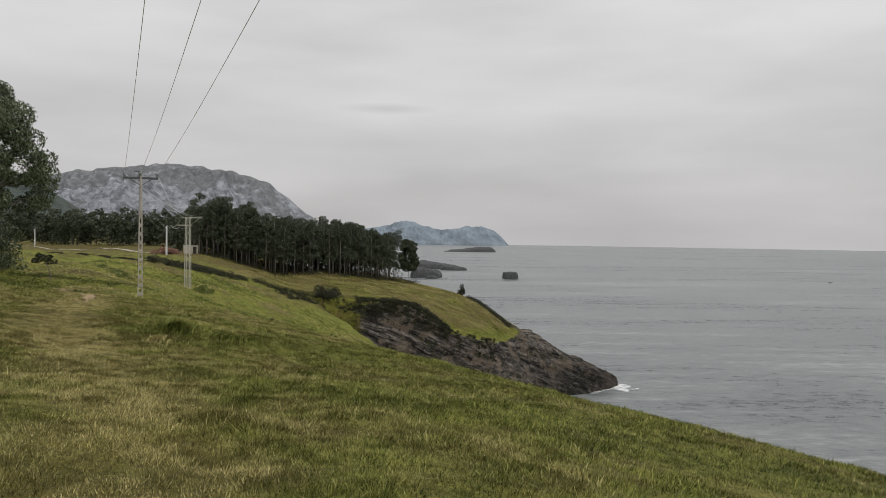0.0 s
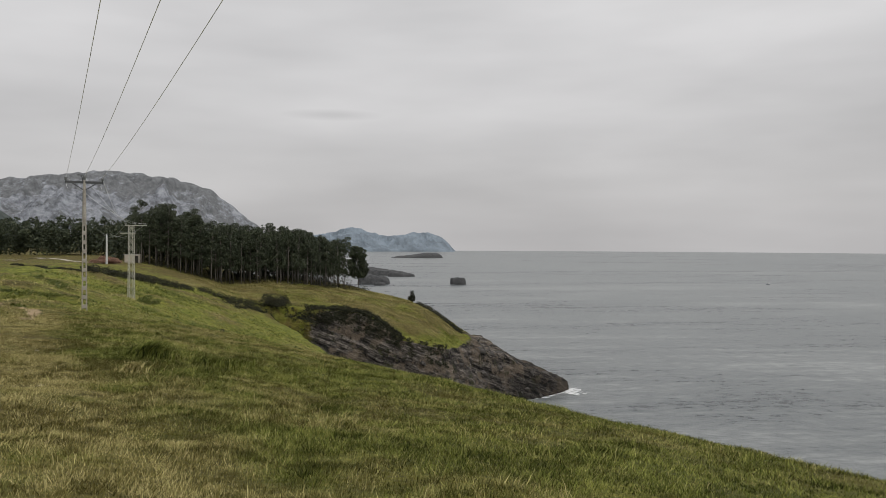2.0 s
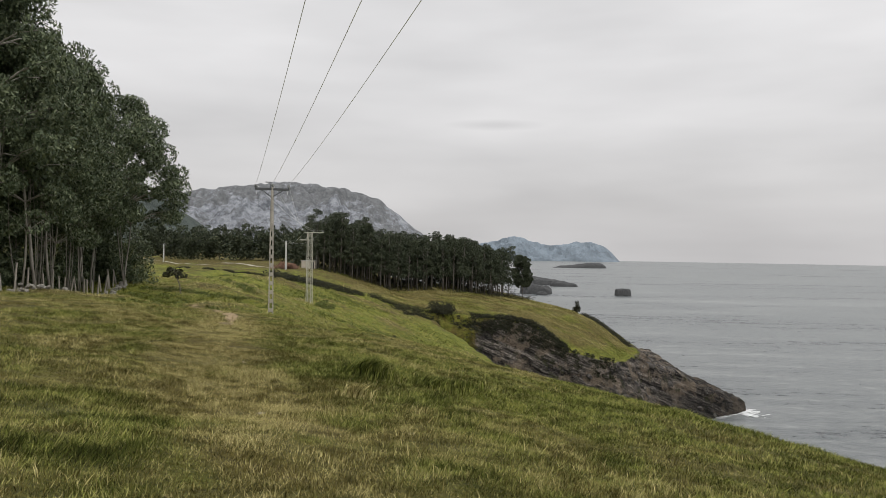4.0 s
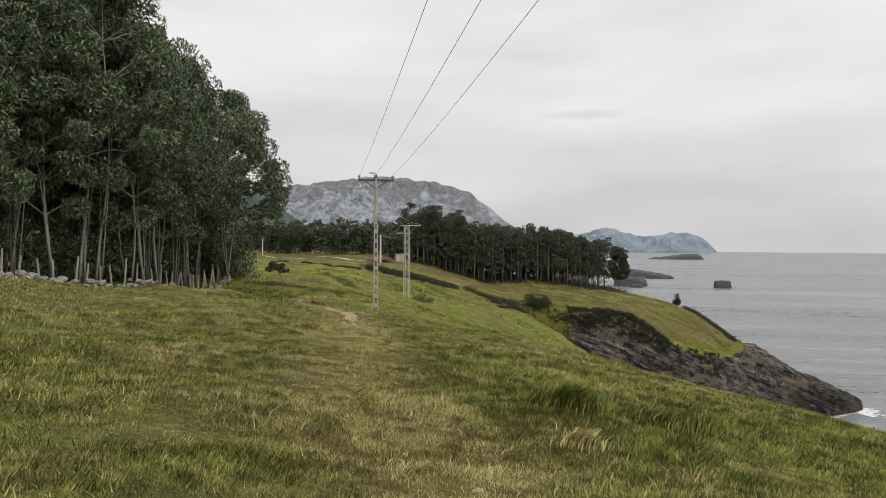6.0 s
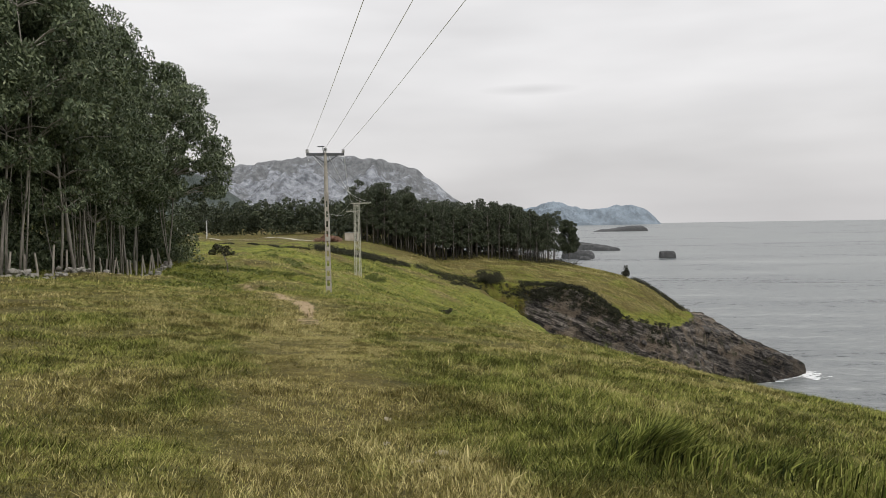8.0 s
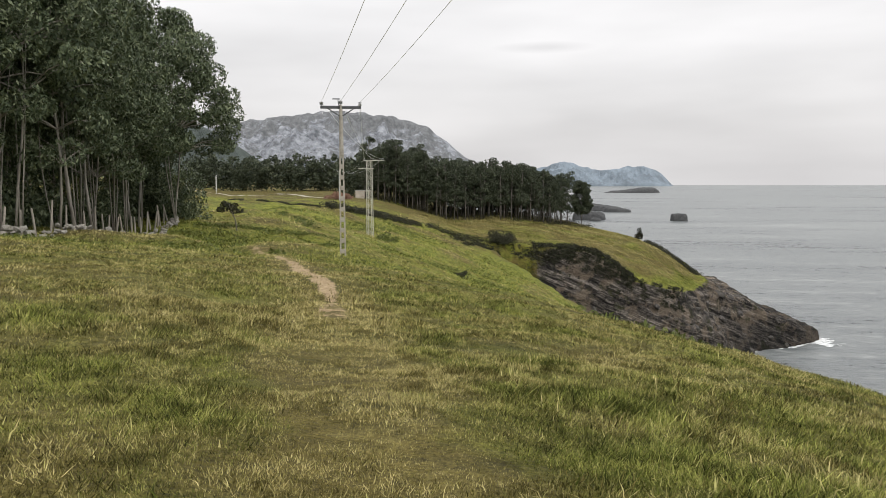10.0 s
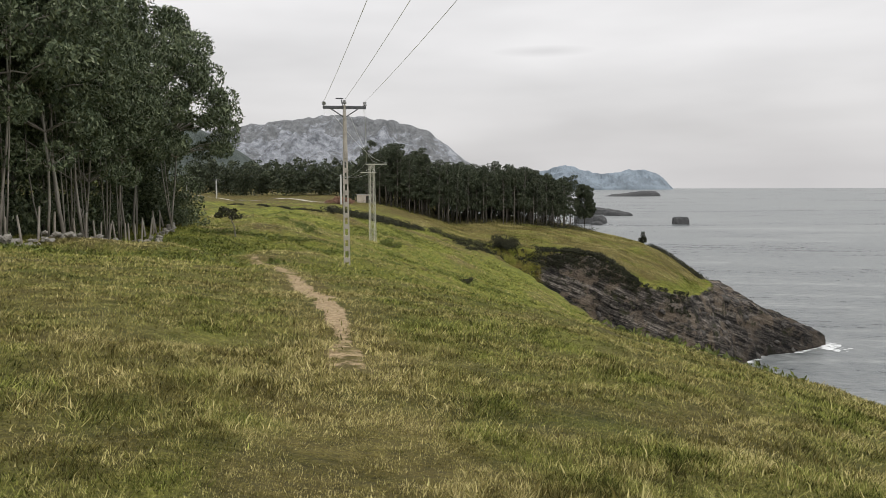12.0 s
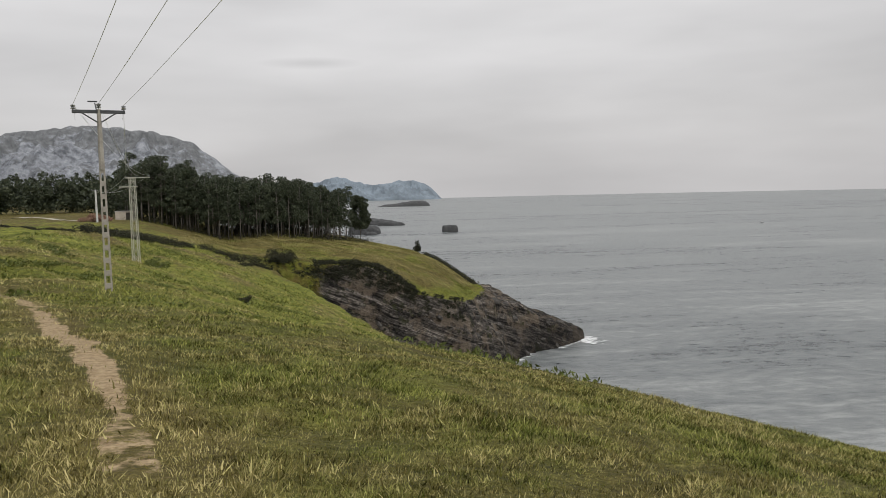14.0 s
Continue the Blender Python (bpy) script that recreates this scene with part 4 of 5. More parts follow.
scatter_trees(pine_models, places, rng, 0.84, 1.12)
lone_pine = pine(311, 18.6, "lone dark pine standing off the end of the wood", 60, 420, 1.35, 1.45)
lone_pine.matrix_basis = pose(-14.8, 344, ground_z(-14.8, 344))


def far_wood(name, label, line, rows, gap, height, material, seed, per=26):
    """Uncountable distant trees in one mesh."""
    rng = np.random.default_rng(seed)
    length = line_length(line)
    centres, sizes = [], []
    bm_v, bm_f = [], []
    for row in range(rows):
        n = int(length / gap)
        for i in range(n):
            x, y, t = on_line(line, (i + rng.uniform(0, 1)) * length / n)
            off = row * gap * 1.1 + rng.uniform(-1.5, 1.5)
            x, y = x - math.sin(t) * off, y + math.cos(t) * off
            z, h = ground_z(x, y), height * rng.uniform(0.72, 1.12)
            for k in range(9):
                f = rng.uniform(0.12, 1.0)
                w = height * 0.16 * (1.25 - f * 0.7)
                centres.append((x + rng.normal() * w * 0.8, y + rng.normal() * w * 0.8, z + h * f))
                sizes.append((w, w, w * 0.8))
    verts, faces = leaf_cloud(rng, np.array(centres), np.array(sizes), per, height * 0.035, 0.0, 0.5)
    me = raw_mesh(name, verts, faces)
    me.materials.append(material)
    return tagged(new(name, me), label, "trees", kind="stuff")


far_wood("pine_wood", "dark belt of pines at the back of the fields", [(-200, 352), (-160, 364), (-120, 366), (-92, 352)], 6, 3.2, 15.5, M_PINE, 23)
far_wood("bushes", "low green bushes and trees below the mountain", [(-262, 318), (-225, 335), (-196, 350)], 5, 4.5, 7.5, M_LUSH, 29)
far_wood("pine_wood", "dark depth of the pine wood behind its front trees", [(-98, 282), (-74, 290), (-60, 304), (-46, 324), (-34, 346)], 4, 4.0, 16.5, M_PINE, 31, 26)


# ---- shrubs and hedges ----
def shrub(seed, label, size, material=None, name="shrub"):
    rng = np.random.default_rng(seed)
    ob = tagged(new(name), label, "shrub")
    n = 34 if min(size[:2]) > 2 else 16
    c = rng.normal(size=(n, 3)) * np.array(size) * 0.36
    c[:, 2] = np.abs(c[:, 2]) + size[2] * 0.18
    bm = bmesh.new()
    for k in range(6):
        add_tube(bm, [(0, 0, -0.1), tuple(c[k] * 0.5), tuple(c[k])], [0.05, 0.035, 0.012], 4, False)
    part("stems", bm, M_PBARK, ob)
    s = np.tile(np.array(size) * 0.34, (n, 1))
    verts, faces = leaf_cloud(rng, c, s, 220, 0.03 + max(size) * 0.028, 0.0, 0.45)
    part_mesh("foliage", raw_mesh("foliage", verts, faces), material or M_SHRUB, ob)
    return ob


def hedge(name, label, line, width, height, seed, material=None, per=34, wobble=0.35):
    rng = np.random.default_rng(seed)
    length = line_length(line)
    n = int(length / (width * 0.22)) + 1
    centres, sizes = [], []
    for i in range(n):
        x, y, t = on_line(line, (i + rng.uniform(0, 1)) * length / n)
        off = rng.normal() * width * wobble
        x, y = x - math.sin(t) * off, y + math.cos(t) * off
        h = height * rng.uniform(0.65, 1.1)
        for f in (0.25, 0.7):
            centres.append((x, y, ground_z(x, y) + h * f))
            sizes.append((width * 0.5, width * 0.5, h * 0.42))
    verts, faces = leaf_cloud(rng, np.array(centres), np.array(sizes), int(per * 1.6), 0.07 + height * 0.05, 0.0, 0.5)
    me = raw_mesh(name, verts, faces)
    me.materials.append(material or M_SHRUB)
    return tagged(new(name, me), label, "hedge", kind="stuff")


hedge("hedge", "dark bramble hedge between the fields", [(-60, 158), (-58, 171), (-58, 190), (-55.5, 207)], 2.4, 1.5, 41)
hedge("hedge", "small dark bushes at the hedge's end", [(-55.5, 212), (-55, 218)], 1.6, 1.2, 46)
hedge("hedge", "patchy dark scrub along the field edge", [(-54, 222), (-47, 227), (-40, 234)], 2.2, 1.3, 42)


def gorse(name, label, xs, ys, near, far, count, seed, size, lift):
    """A closed thicket along the brow: bushes wherever the ground lies within near..far of it."""
    rng = np.random.default_rng(seed)
    x, y = rng.uniform(*xs, count), rng.uniform(*ys, count)
    g = brow_side(x, y) + 3.5 * fbm(x / 14, y / 14, 4, 11) + 1.5 * fbm(x / 5, y / 5, 3, seed)
    keep = (g > near) & (g < far)
    x, y = x[keep], y[keep]
    c = np.stack([x, y, land(x, y)[0] + lift * rng.uniform(0.2, 1.0, len(x))], -1)
    w = size * rng.uniform(0.7, 1.3, len(x))
    verts, faces = leaf_cloud(rng, c, np.stack([w, w, w * 0.75], -1), 34, 0.20, 0.0, 0.6, 0.5)
    me = raw_mesh(name, verts, faces)
    me.materials.append(M_SHRUB)
    return tagged(new(name, me), label, "scrub", kind="stuff")


gorse("scrub", "dense dark gorse crowning the sea cliff", (-27, 2), (230, 252), -2.2, 2.6, 2300, 43, 0.8, 0.9)
gorse("scrub", "dark gorse thinning out along the brow", (-2, 17), (232, 280), -0.6, 2.0, 2200, 44, 0.6, 0.4)
gorse("scrub", "brown-green scrub at the head of the cove", (-46, -24), (205, 250), -0.5, 4.5, 480, 47, 0.7, 0.45)
def edge_scrub():
    rng = np.random.default_rng(49)
    x, y = rng.uniform(-62, 6, 14000), rng.uniform(165, 242, 14000)
    z, bare = land(x, y)
    gap = brow_side(x, y)
    keep = ((bare > 0.12) & (bare < 0.8) & (gap > 2) | (gap > -1) & (gap < 8) & (x < -18) & (x > -42)) & (fbm(x / 4, y / 4, 2, 92) > 0.06)
    x, y, z = x[keep][:700], y[keep][:700], z[keep][:700]
    w = rng.uniform(0.35, 0.85, len(x))
    verts, faces = leaf_cloud(rng, np.stack([x, y, z + 0.2], -1), np.stack([w, w, w * 0.7], -1), 26, 0.15, 0.0, 0.5)
    me = raw_mesh("scrub", verts, faces)
    me.materials.append(M_SHRUB)
    return tagged(new("scrub", me), "ragged low scrub along the edge of the cove", "scrub", kind="stuff")


edge_scrub()
gorse("scrub", "scattered brown scrub on the cliff face", (-30, 22), (220, 268), 3.0, 13.0, 420, 48, 0.6, 0.3)
hedge("scrub", "dark scrub on the headland's seaward edge", [(11, 335), (16, 320), (21, 305), (25, 290)], 2.2, 1.5, 45)
hedge("undergrowth", "dark brown undergrowth at the foot of the pines", [(-86, 264), (-64, 270), (-46, 284), (-32, 305), (-20, 328), (-15, 346)], 4.5, 1.6, 65, per=24, wobble=0.8)
hedge("undergrowth", "dark undergrowth deeper in the pine wood", [(-90, 276), (-68, 283), (-52, 296), (-40, 315), (-28, 340), (-22, 352)], 6.0, 3.5, 66, per=24, wobble=0.6)
hedge("bramble_strip", "low bramble strip across the green field", [(-43, 78), (-38, 86), (-33, 90)], 1.0, 0.32, 61, M_LUSH, 10)
hedge("bramble_strip", "low dark tufts across the green slope", [(-34, 84), (-31, 87), (-27, 92)], 1.1, 0.32, 62, M_LUSH, 10)
hedge("bramble_strip", "low dark tufts below the field track", [(-56, 128), (-46, 108), (-38, 94)], 1.2, 0.32, 63, M_LUSH, 10)
hedge("bramble_strip", "thin dark line of growth along an old bank", [(-96, 190), (-75, 167), (-64, 157), (-60, 156)], 0.9, 0.35, 64, M_SHRUB, 12)
put(shrub(51, "lone dark conifer bush on the headland's edge", (1.7, 1.7, 4.2), name="conifer_bush"), 8.4, 341)
put(shrub(53, "low dark shrub on the green slope", (0.8, 0.8, 0.55)), -23.6, 106)
put(shrub(54, "bushy growth at the pylon's foot", (2.2, 1.6, 1.0), M_LUSH), -38.0, 124)
put(shrub(55, "round dark bush on the headland's brow", (4, 4, 3.0)), -35, 235.5)


def sapling():
    ob = tagged(new("sapling"), "small thin leaning sapling alone in the green field", "tree")
    bm = bmesh.new()
    add_tube(bm, [(0.3, 0, -0.1), (0.22, 0, 0.6), (-0.05, 0, 1.2), (-0.18, 0, 1.6)], [0.04, 0.035, 0.025, 0.012], 6)
    part("trunk", bm, M_PBARK, ob)
    rng = np.random.default_rng(5)
    c = rng.normal(size=(9, 3)) * np.array((0.38, 0.3, 0.20)) + np.array((-0.15, 0, 1.45))
    verts, faces = leaf_cloud(rng, c, np.tile(np.array((0.25, 0.25, 0.18)), (9, 1)), 60, 0.09, 0, 0.45)
    part_mesh("crown", raw_mesh("crown", verts, faces), M_SHRUB, ob)
    return ob


put(sapling(), -40.0, 79.0).scale = (1.45, 1.45, 1.5)

# shade plants inside the grove
rng = np.random.default_rng(66)
c, z = [], []
inner = line_length(WALL)
for i in range(760):
    x, y, t = on_line(WALL, rng.uniform(0, inner))
    off = rng.uniform(3.2, 18)
    x, y = x - math.sin(t) * off, y + math.cos(t) * off
    c.append((x, y, ground_z(x, y) + rng.uniform(0.3, 11.0) * min(1, off / 9)))
    w = rng.uniform(0.7, 1.5)
    z.append((w, w, w))
for i in range(190):
    x, y, t = on_line(WALL, rng.uniform(0, inner))
    off = rng.uniform(2.6, 9)
    x, y = x - math.sin(t) * off, y + math.cos(t) * off
    c.append((x, y, ground_z(x, y) + rng.uniform(0.2, 2.6)))
    w = rng.uniform(0.5, 1.1)
    z.append((w, w, w))
for i in range(230):
    x, y = -50.0 + rng.normal() * 2.0, 81.5 + rng.normal() * 1.8
    c.append((x, y, ground_z(x, y) + rng.uniform(0.2, 1.0) * rng.uniform(0.5, 9.0)))
    w = rng.uniform(0.6, 1.2)
    z.append((w, w, w))
verts, faces = leaf_cloud(rng, np.array(c), np.array(z), 110, 0.16, 0.5, 0.35)
me = raw_mesh("undergrowth", verts, faces)
me.materials.append(M_EUCA)
tagged(new("undergrowth", me), "dim leafy undergrowth between the eucalyptus trunks", "undergrowth", kind="stuff")

# tussocks of the green field
rng = np.random.default_rng(67)
a, s = rng.uniform(44, 200, 9000), rng.uniform(-40, 42, 9000)
x, y = 0.8889 * s - 0.4444 * a, 0.4444 * s + 0.8889 * a
keep = (fbm(x / 6, y / 7, 3, 61) < -0.17) & (brow_side(x, y) > 2)
x, y = x[keep], y[keep]
w = rng.uniform(0.2, 0.6, len(x))
c = np.stack([x, y, land(x, y)[0] + 0.05], -1)
verts, faces = leaf_cloud(rng, c, np.stack([w * 1.6, w, 0 * w + 0.24], -1), 16, 0.12, -0.6, 0.35)
me = raw_mesh("tussocks", verts, faces)
me.materials.append(M_LUSH)
tagged(new("tussocks", me), "rough green tussocks over the falling field", "grass", kind="stuff")


def dirt_road(line, width, label):
    verts, faces = [], []
    n = int(line_length(line) / 2)
    for i in range(n + 1):
        x, y, t = on_line(line, i * line_length(line) / n * 0.9999)
        for side in (-1, 1):
            px, py = x - math.sin(t) * side * width / 2, y + math.cos(t) * side * width / 2
            verts.append((px, py, max(ground_z(x, y), ground_z(px, py)) + 0.12))
    for i in range(n):
        faces.append((2 * i, 2 * i + 2, 2 * i + 3, 2 * i + 1))
    me = mesh_from("road", verts, faces)
    me.materials.append(M_ROAD)
    return tagged(new("road", me), label, "road", kind="structure")


dirt_road([(-200, 318), (-170, 326), (-140, 318), (-118, 300), (-98, 276)], 2.2, "pale dirt road along the top of the fields")


# ---- hut ----
def hut():
    ob = tagged(new("hut"), "small pale plastered hut with a dark doorway", "hut")
    bm = bmesh.new()
    w, d, h = 4.6, 3.2, 2.5
    add_box(bm, (0, d / 2, h / 2 - 0.2), (w, 0.2, h + 0.4))
    part("wall", bm, M_PLASTER, ob)
    for sx in (-1, 1):
        bm = bmesh.new()
        add_box(bm, (sx * (w / 2 - 0.1), 0, h / 2 - 0.2), (0.2, d - 0.21, h + 0.4))
        part("wall", bm, M_PLASTER, ob)
    bm = bmesh.new()
    add_box(bm, (-0.8, -d / 2, h / 2 - 0.2), (3.0, 0.2, h + 0.4))
    add_box(bm, (2.1, -d / 2, h / 2 - 0.2), (0.4, 0.2, h + 0.4))
    add_box(bm, (1.3, -d / 2, h - 0.15), (1.2, 0.19, 0.3))
    part("wall", bm, M_PLASTER, ob)
    bm = bmesh.new()
    add_box(bm, (1.3, -d / 2 + 0.2, h / 2 - 0.3), (1.2, 0.06, h + 0.1))
    part("door", bm, M_DARKWOOD, ob, "dark timber door")
    bm = bmesh.new()
    add_box(bm, (0, 0, h + 0.12), (w + 0.5, d + 0.5, 0.16), bevel=0.03)
    part("roof", bm, M_ROOF, ob, "flat grey sheet roof")
    return ob


put(hut(), -84.5, 263, 10)
put(shrub(56, "reddish-brown rubble heap grown over beside the hut", (4.5, 3.0, 1.8), M_BRICK, "rubble_heap"), -88, 250)


# ---- wall and fence by the grove ----
def stone_mesh(seed):
    rng = np.random.default_rng(seed)
    bm = bmesh.new()
    bmesh.ops.create_icosphere(bm, subdivisions=1, radius=0.5)
    for v in bm.verts:
        v.co *= rng.uniform(0.72, 1.12)
        v.co.x *= 1.35
        v.co.z *= 0.72
    return mesh_of(bm, "stone", M_STONE)


stone_meshes = [stone_mesh(500 + i) for i in range(8)]
wall_thing = tagged(new("dry_stone_wall"), "tumbled pale dry stone wall along the grove", "wall")
rng = np.random.default_rng(61)
length = line_length(WALL)
for i in range(300):
    x, y, t = on_line(WALL, rng.uniform(0.30, 1.0) * length)
    off = rng.normal() * 0.28
    x, y = x + math.sin(t) * off, y - math.cos(t) * off
    s = rng.uniform(0.16, 0.5) * (1.0 + 0.6 * float(smooth(56, 46, np.array(y))))
    ob = new("stone", stone_meshes[i % 8])
    ob.parent = wall_thing
    ob.matrix_basis = pose(x, y, ground_z(x, y) + s * rng.uniform(0.05, 0.85), rng.uniform(-20, 20), rng.uniform(-20, 20), rng.uniform(0, 360)) @ Matrix.Scale(s, 4)


def fence_post(seed):
    rng = np.random.default_rng(seed)
    bm = bmesh.new()
    h = rng.uniform(1.5, 2.1)
    add_tube(bm, [(0, 0, -0.3), (0.01, 0.01, h * 0.5), (0.03, 0, h - 0.03), (0.03, 0, h)], [0.075, 0.07, 0.062, 0.04], 7)
    return tagged(new("fence_post", mesh_of(bm, "fence_post", M_POST)), "weathered pale wooden fence post by the stone wall", "post", group="fence posts")


rng = np.random.default_rng(62)
post_models = [fence_post(600 + i) for i in range(4)]
n = int(length / 1.35)
for i in range(n):
    x, y, t = on_line(WALL, (i + rng.uniform(0.2, 0.8)) * length / n)
    x, y = x - math.sin(t) * 0.9, y + math.cos(t) * 0.9
    m = pose(x, y, ground_z(x, y), rng.uniform(-9, 9), rng.uniform(-9, 9), rng.uniform(0, 360))
    if i < 4:
        post_models[i].matrix_basis = m
    else:
        copy_thing(post_models[i % 4], m)


# ---- grass ----
def grass(name, label, count, near, far, seed, blades, tall, segments, straw=0.0, thin=1.0, grow=0.0, plot=None):
    """Blades in tufts, fanned out along the walk, or over a plot (x0, x1, y0, y1) of the headland."""
    rng = np.random.default_rng(seed)
    t = rng.uniform(-0.2, 1.02, count)
    ex, ey = -0.5 - 9.0 * t, -1.0 + 19.0 * t
    ang = np.radians(rng.uniform(-47, 38, count))
    dist = np.exp(rng.uniform(math.log(near), math.log(far), count))
    x, y = ex + np.sin(ang) * dist, ey + np.cos(ang) * dist
    keep = (bareness(x, y) < 0.35) & (0.9 * x + 0.45 * y < 60)
    if plot:
        x, y = rng.uniform(plot[0], plot[1], count), rng.uniform(plot[2], plot[3], count)
        dist = np.hypot(x + 5, y - 8)
        keep = (brow_side(x, y) < -1.5) & (land(x, y)[1] < 0.2)
    elif grow:
        keep &= (land(x, y)[1] < 0.3) & (x > -62)
    x, y, dist = x[keep], y[keep], dist[keep]
    dry = np.clip(dryness(x, y) + straw, 0, 1)
    if straw:
        thick = rng.uniform(0, 1, len(x)) < np.clip(0.42 + 1.8 * fbm(x / 1.4, y / 1.4, 3, 95) + 0.8 * fbm(x / 9, y / 9, 2, 96), 0.08, 1)
        x, y, dist, dry = x[thick], y[thick], dist[thick], dry[thick]
    gap = track_gap(x, y, TRACK)
    lush = np.clip(0.85 + 0.8 * fbm(x / 1.6, y / 1.6, 3, 71) + 0.8 * value_noise(x / 0.35, y / 0.35, 72) + 0.5 * smooth(0.5, 0.0, dry), 0.3, 1.9)
    h = (tall + grow * dist) * lush * (0.85 + 0.15 * smooth(0.3, 1.3, gap))
    n = len(x)
    x, y, dist, dry, h = (np.repeat(v, blades) for v in (x, y, dist, dry, h))
    m = n * blades
    spread = 0.035 + 0.0035 * dist
    x, y = x + rng.normal(size=m) * spread, y + rng.normal(size=m) * spread
    z = land(x, y)[0]
    h = h * rng.uniform(0.5, 1.25, m)
    w = (0.0026 + 0.00040 * dist) * thin
    a = rng.uniform(0, 2 * math.pi, m)
    bend_a = rng.normal(0.6, 2.2, m)
    bx, by = np.cos(bend_a), np.sin(bend_a)
    lean = h * rng.uniform(0.3, 1.9, m)
    wx, wy = np.cos(a) * w, np.sin(a) * w
    dry_v = np.clip(dry + rng.normal(0, 0.25, m), 0, 1)
    along_way = 0.9 * y - 0.45 * x
    tone = 0.44 + 0.13 * smooth(14, 24, along_way) + 1.15 * fbm(x / 0.16, y / 0.16, 2, 97) + 0.55 * fbm(x / 0.5, y / 0.5, 2, 99) + 0.2 * fbm(x / 1.6, y / 1.6, 2, 98)
    tone = tone + (0.42 + 1.5 * fbm(x / 6, y / 7, 3, 61)) * smooth(40, 60, along_way)
    tone = tone + 0.2 * smooth(1.0, 0.3, track_gap(x, y, TRACK))
    if plot:
        tone = 0.58 + 0.8 * fbm(x / 5, y / 4, 3, 93)
    tone = np.clip(tone + np.repeat(rng.uniform(-0.4, 0.4, n), blades) * (0.4 if plot else 1), 0, 1)
    if segments == 2:
        p = [np.stack([x - wx, y - wy, z - 0.02], -1), np.stack([x + wx, y + wy, z - 0.02], -1),
             np.stack([x + wx * 0.8 + bx * lean * 0.3, y + wy * 0.8 + by * lean * 0.3, z + h * 0.6], -1),
             np.stack([x - wx * 0.8 + bx * lean * 0.3, y - wy * 0.8 + by * lean * 0.3, z + h * 0.6], -1),
             np.stack([x + bx * lean, y + by * lean, z + h], -1)]
        verts = np.stack(p, 1).reshape(-1, 3)
        b = np.arange(m)[:, None] * 5
        faces = np.concatenate([b + [0, 1, 2], b + [0, 2, 3], b + [3, 2, 4]], 0)
        k = 5
    else:
        p = [np.stack([x - wx, y - wy, z - 0.02], -1), np.stack([x + wx, y + wy, z - 0.02], -1), np.stack([x + bx * lean, y + by * lean, z + h], -1)]
        verts = np.stack(p, 1).reshape(-1, 3)
        faces = np.arange(3 * m).reshape(m, 3)
        k = 3
    me = raw_mesh(name, verts, faces)
    set_attr(me, "dry", np.repeat(dry_v, k))
    set_attr(me, "tone", np.repeat(tone, k))
    me.materials.append(M_BLADE)
    return tagged(new(name, me), label, "grass", kind="stuff")


grass("grass", "short mottled green meadow grass", 150000, 2.2, 15, 81, 7, 0.036, 1, 0.0, 0.78)
grass("grass", "wind-bent meadow grass further off", 100000, 10, 80, 82, 5, 0.052, 1, 0.0, 0.85)
grass("grass", "rough tussocky grass of the falling green field", 60000, 45, 240, 84, 4, 0.06, 1, 0.0, 1.2, 0.0011)
grass("grass", "rough olive grass on the headland", 36000, 1, 2, 85, 3, 0.06, 1, 0.0, 0.6, 0.0008, (-62, 26, 236, 345))
grass("grass", "bleached straw stems standing in the meadow", 60000, 2.4, 60, 83, 2, 0.072, 2, 0.5, 0.6)


# ---- tufts, stones, boulders, foam ----
def grass_tuft(seed, label, blades, size, tall, dry_level, name="grass_tuft"):
    rng = np.random.default_rng(seed)
    m = blades
    r = np.abs(rng.normal(0, 0.5, m))
    t = rng.uniform(0, 2 * math.pi, m)
    x, y = r * np.cos(t) * size[0], r * np.sin(t) * size[1]
    h = tall * rng.uniform(0.5, 1.2, m) * np.clip(1.15 - 0.6 * r, 0.3, 1)
    ba = rng.normal(0.5, 0.8, m)
    lean = h * rng.uniform(0.4, 1.2, m)
    wa = rng.uniform(0, 2 * math.pi, m)
    wx, wy = 0.006 * np.cos(wa), 0.006 * np.sin(wa)
    p = [np.stack([x - wx, y - wy, 0 * x - 0.06], -1), np.stack([x + wx, y + wy, 0 * x - 0.06], -1),
         np.stack([x + wx + np.cos(ba) * lean * 0.35, y + wy + np.sin(ba) * lean * 0.35, h * 0.65], -1),
         np.stack([x - wx + np.cos(ba) * lean * 0.35, y - wy + np.sin(ba) * lean * 0.35, h * 0.65], -1),
         np.stack([x + np.cos(ba) * lean, y + np.sin(ba) * lean, h], -1)]
    b0 = np.arange(m)[:, None] * 5
    me = raw_mesh(name, np.stack(p, 1).reshape(-1, 3), np.concatenate([b0 + [0, 1, 2], b0 + [0, 2, 3], b0 + [3, 2, 4]], 0))
    set_attr(me, "dry", np.repeat(np.clip(dry_level + rng.normal(0, 0.15, m), 0, 1), 5))
    set_attr(me, "tone", np.repeat(rng.uniform(0, 0.7, m) if dry_level < 0.5 else rng.uniform(0.5, 1, m), 5))
    me.materials.append(M_BLADE)
    return tagged(new(name, me), label, "grass", kind="stuff")


put(grass_tuft(901, "rank dark green grass tuft beside the track", 1500, (0.42, 0.24), 0.24, 0.0), -5.3, 15.3)
put(grass_tuft(902, "pale bleached grass tuft beside the track", 420, (0.26, 0.15), 0.15, 0.9), -5.0, 13.6)
put(grass_tuft(903, "lush bright green grass clump near the slope", 900, (0.7, 0.5), 0.13, 0.05), -4.4, 15.6)

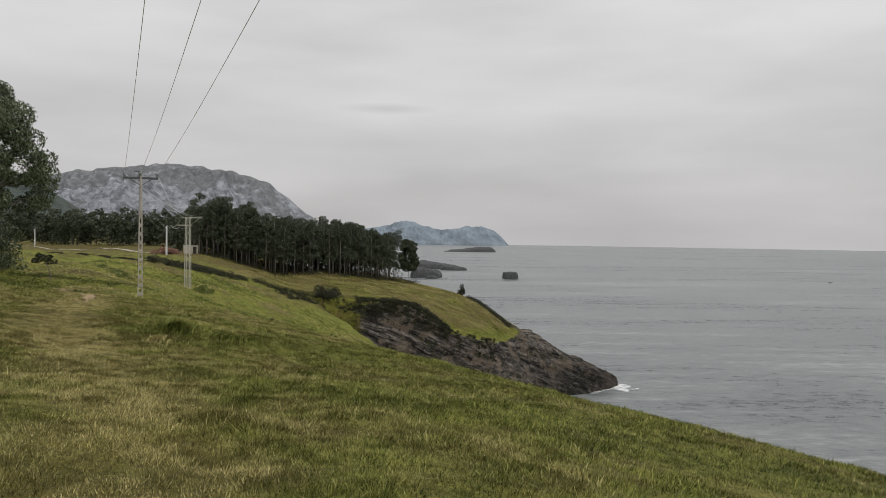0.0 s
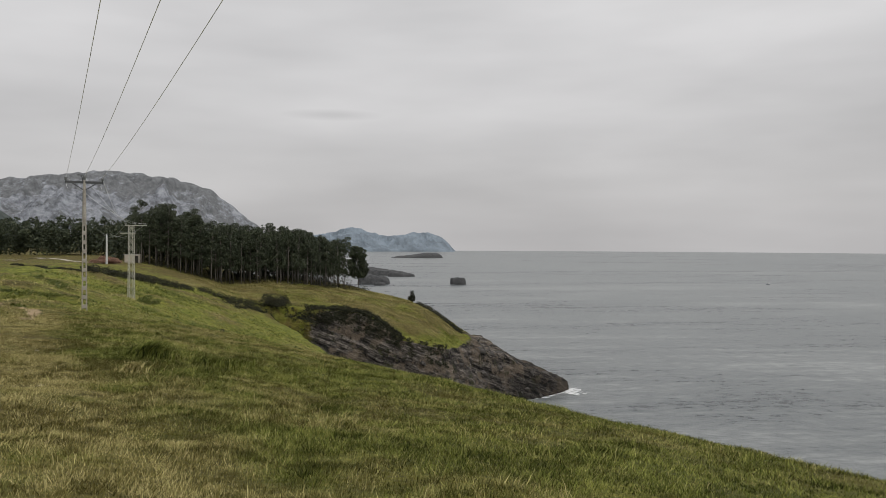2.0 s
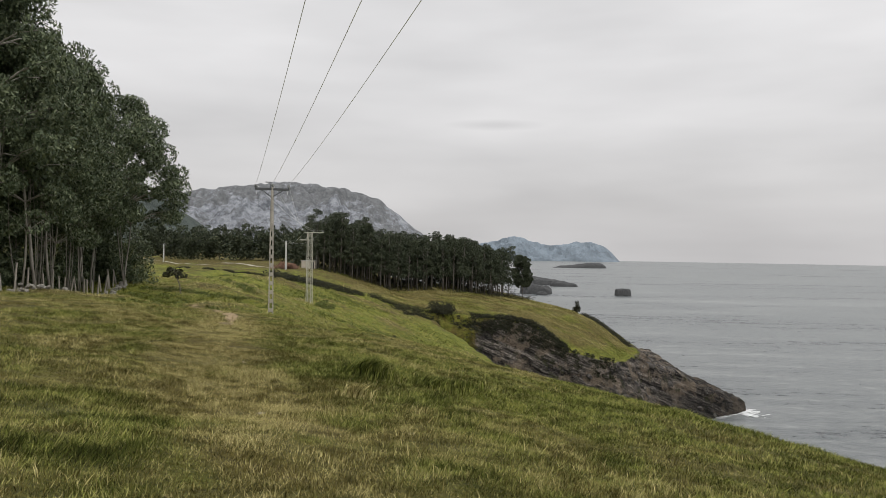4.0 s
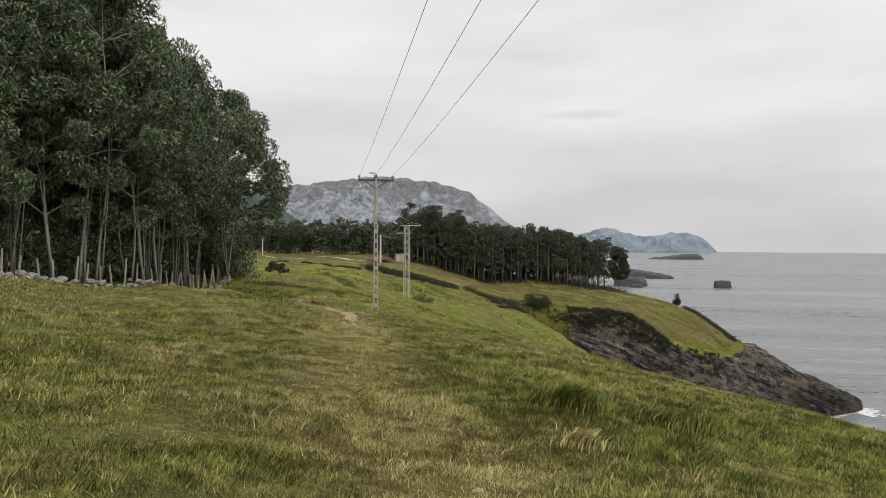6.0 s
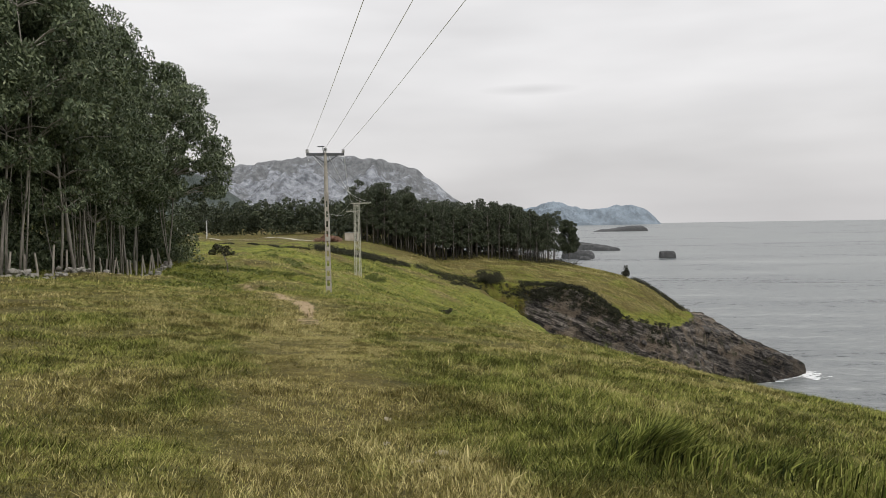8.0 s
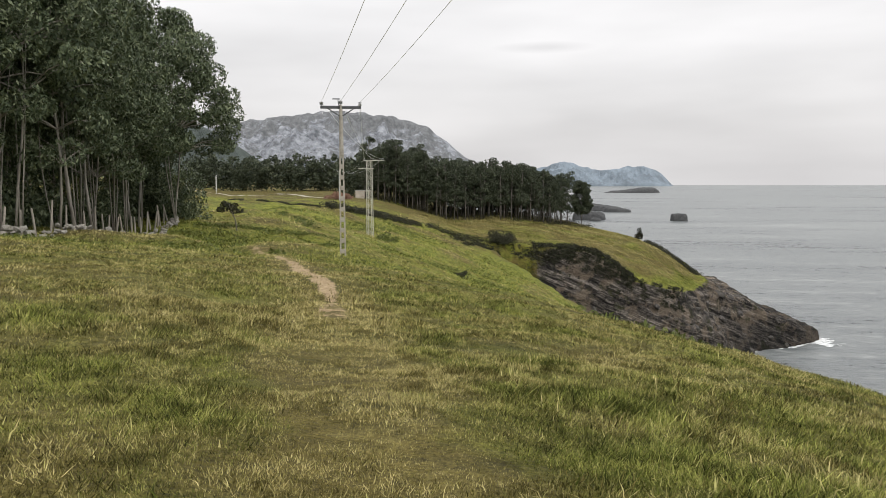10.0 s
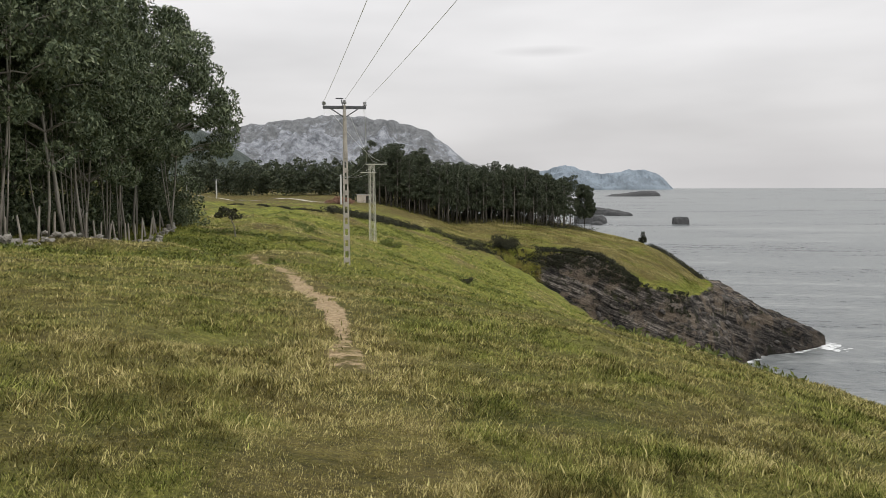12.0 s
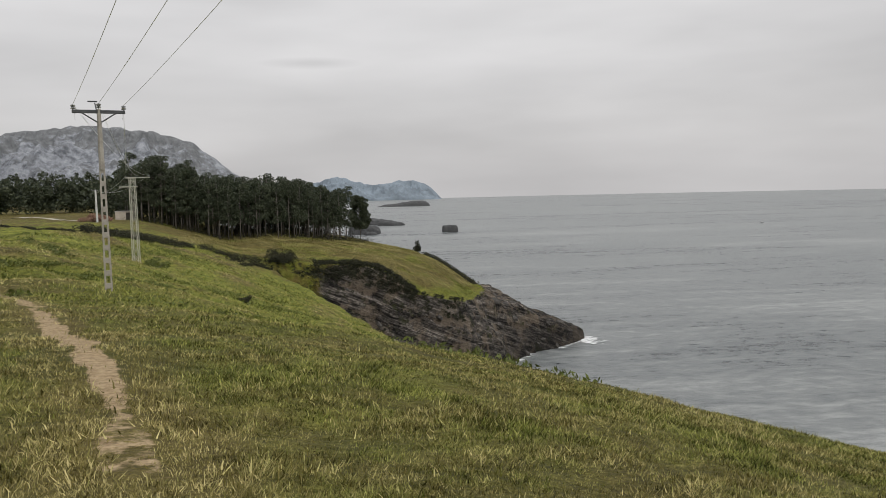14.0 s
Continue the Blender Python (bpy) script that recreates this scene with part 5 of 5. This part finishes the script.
rng = np.random.default_rng(77)
for n, (x, y, size) in enumerate(((-7.4, 16.2, 0.15), (-7.2, 15.4, 0.2), (-6.74, 15.2, 0.2), (-6.86, 14.9, 0.15), (-6.6, 14.7, 0.18), (-5.45, 11.8, 0.16), (-4.4, 8.2, 0.2), (-3.9, 11.4, 0.12))):
    bm = bmesh.new()
    bmesh.ops.create_icosphere(bm, subdivisions=2, radius=0.5)
    for v in bm.verts:
        v.co *= 1 + 0.9 * float(fbm(np.array(v.co.x * 2.1 + n), np.array(v.co.y * 2.1 + v.co.z), 2, n))
        v.co.z *= 0.25
    ob = tagged(new("flat_stone", mesh_of(bm, "flat_stone", M_PALE)), "pale flat stone sunk in the trodden grass", "stone", group="stones on the track")
    ob.matrix_world = pose(x, y, ground_z(x, y) - 0.002, rng.uniform(-6, 6), rng.uniform(-6, 6), rng.uniform(0, 360)) @ Matrix.Diagonal((size * 0.75, size * 0.5, size * 0.6, 1))

boulder_meshes = []
for i in range(6):
    me = stone_mesh(700 + i).copy()
    me.materials.clear()
    me.materials.append(M_BOULDER)
    boulder_meshes.append(me)
rng = np.random.default_rng(78)
made = 0
while made < 70:
    x, y = rng.uniform(-26, 72), rng.uniform(225, 312)
    z, bare = land(np.array([x]), np.array([y]))
    if bare[0] < 0.6 or z[0] < -0.5:
        continue
    s = rng.uniform(0.8, 2.8)
    ob = tagged(new("boulder", boulder_meshes[made % 6]), "dark angular boulder on the sea cliff", "boulder", group="cliff boulders")
    ob.matrix_world = pose(x, y, float(z[0]) - 0.1 * s, rng.uniform(-35, 35), 20 + rng.uniform(-30, 30), rng.uniform(-90, 90)) @ Matrix.Diagonal((s * 1.1, s, s * 1.1, 1))
    made += 1


def foam():
    rng = np.random.default_rng(79)
    verts, faces = [], []
    x, y = rng.uniform(-30, 84, 60000), rng.uniform(215, 330, 60000)
    z = land(x, y)[0]
    shore = (z < 0.2) & (z > -2.2) & (y < 318) & (y > 270) & (x > 30)
    x, y = x[shore][:40], y[shore][:40]
    tip = 120
    x = np.concatenate([x, 67.0 + np.abs(rng.normal(0, 3.2, tip))])
    y = np.concatenate([y, 303 + rng.normal(0, 4.0, tip)])
    for px, py in zip(x, y):
        r = rng.uniform(0.25, 1.0)
        base = len(verts)
        for k in range(7):
            t = 2 * math.pi * k / 7
            q = r * rng.uniform(0.5, 1.2)
            verts.append((px + math.cos(t) * q * 1.6, py + math.sin(t) * q * 0.8, 0.10 + rng.uniform(0, 0.05)))
        faces.append(tuple(range(base, base + 7)))
    me = mesh_from("foam", verts, faces)
    me.materials.append(M_FOAM)
    return tagged(new("foam", me), "white surf breaking round the rocky point", "foam", kind="stuff")


foam()


# ---- far details ----
def boat(length, label):
    ob = tagged(new("boat"), label, "boat")
    bm = bmesh.new()
    w = length * 0.3
    rows = []
    for t in (-0.5, -0.25, 0.1, 0.35, 0.5):
        half = w / 2 * max(0.05, 1 - (max(0, t + 0.1) / 0.6) ** 2)
        rows.append([bm.verts.new((t * length, s * half * k, z)) for s, k, z in ((-1, 1.0, length * 0.14), (-1, 0.6, -0.2), (1, 0.6, -0.2), (1, 1.0, length * 0.14))])
    for p, q in zip(rows, rows[1:]):
        for k in range(4):
            bm.faces.new((p[k], q[k], q[(k + 1) % 4], p[(k + 1) % 4]))
    bm.faces.new(rows[0])
    bm.faces.new(list(reversed(rows[-1])))
    part("hull", bm, M_HULL, ob, "dark painted hull")
    bm = bmesh.new()
    add_box(bm, (-length * 0.05, 0, length * 0.23), (length * 0.3, w * 0.6, length * 0.2), bevel=0.08)
    part("cabin", bm, M_WHITEPOLE, ob, "pale cabin")
    return ob


boat(7, "small dark fishing boat out at sea").matrix_world = pose(523, 1055, 0, 0, 0, 20)
boat(6, "tiny distant boat on the grey sea").matrix_world = pose(690, 2085, 0, 0, 0, 80)
for x, y, h in ((-200, 318, 8), (-186, 330, 8), (-176, 338, 7.5), (-168, 322, 7.5)):
    put(round_pole(h, "slim pale pole among the bushes below the mountain", 0.45), x, y, 20)
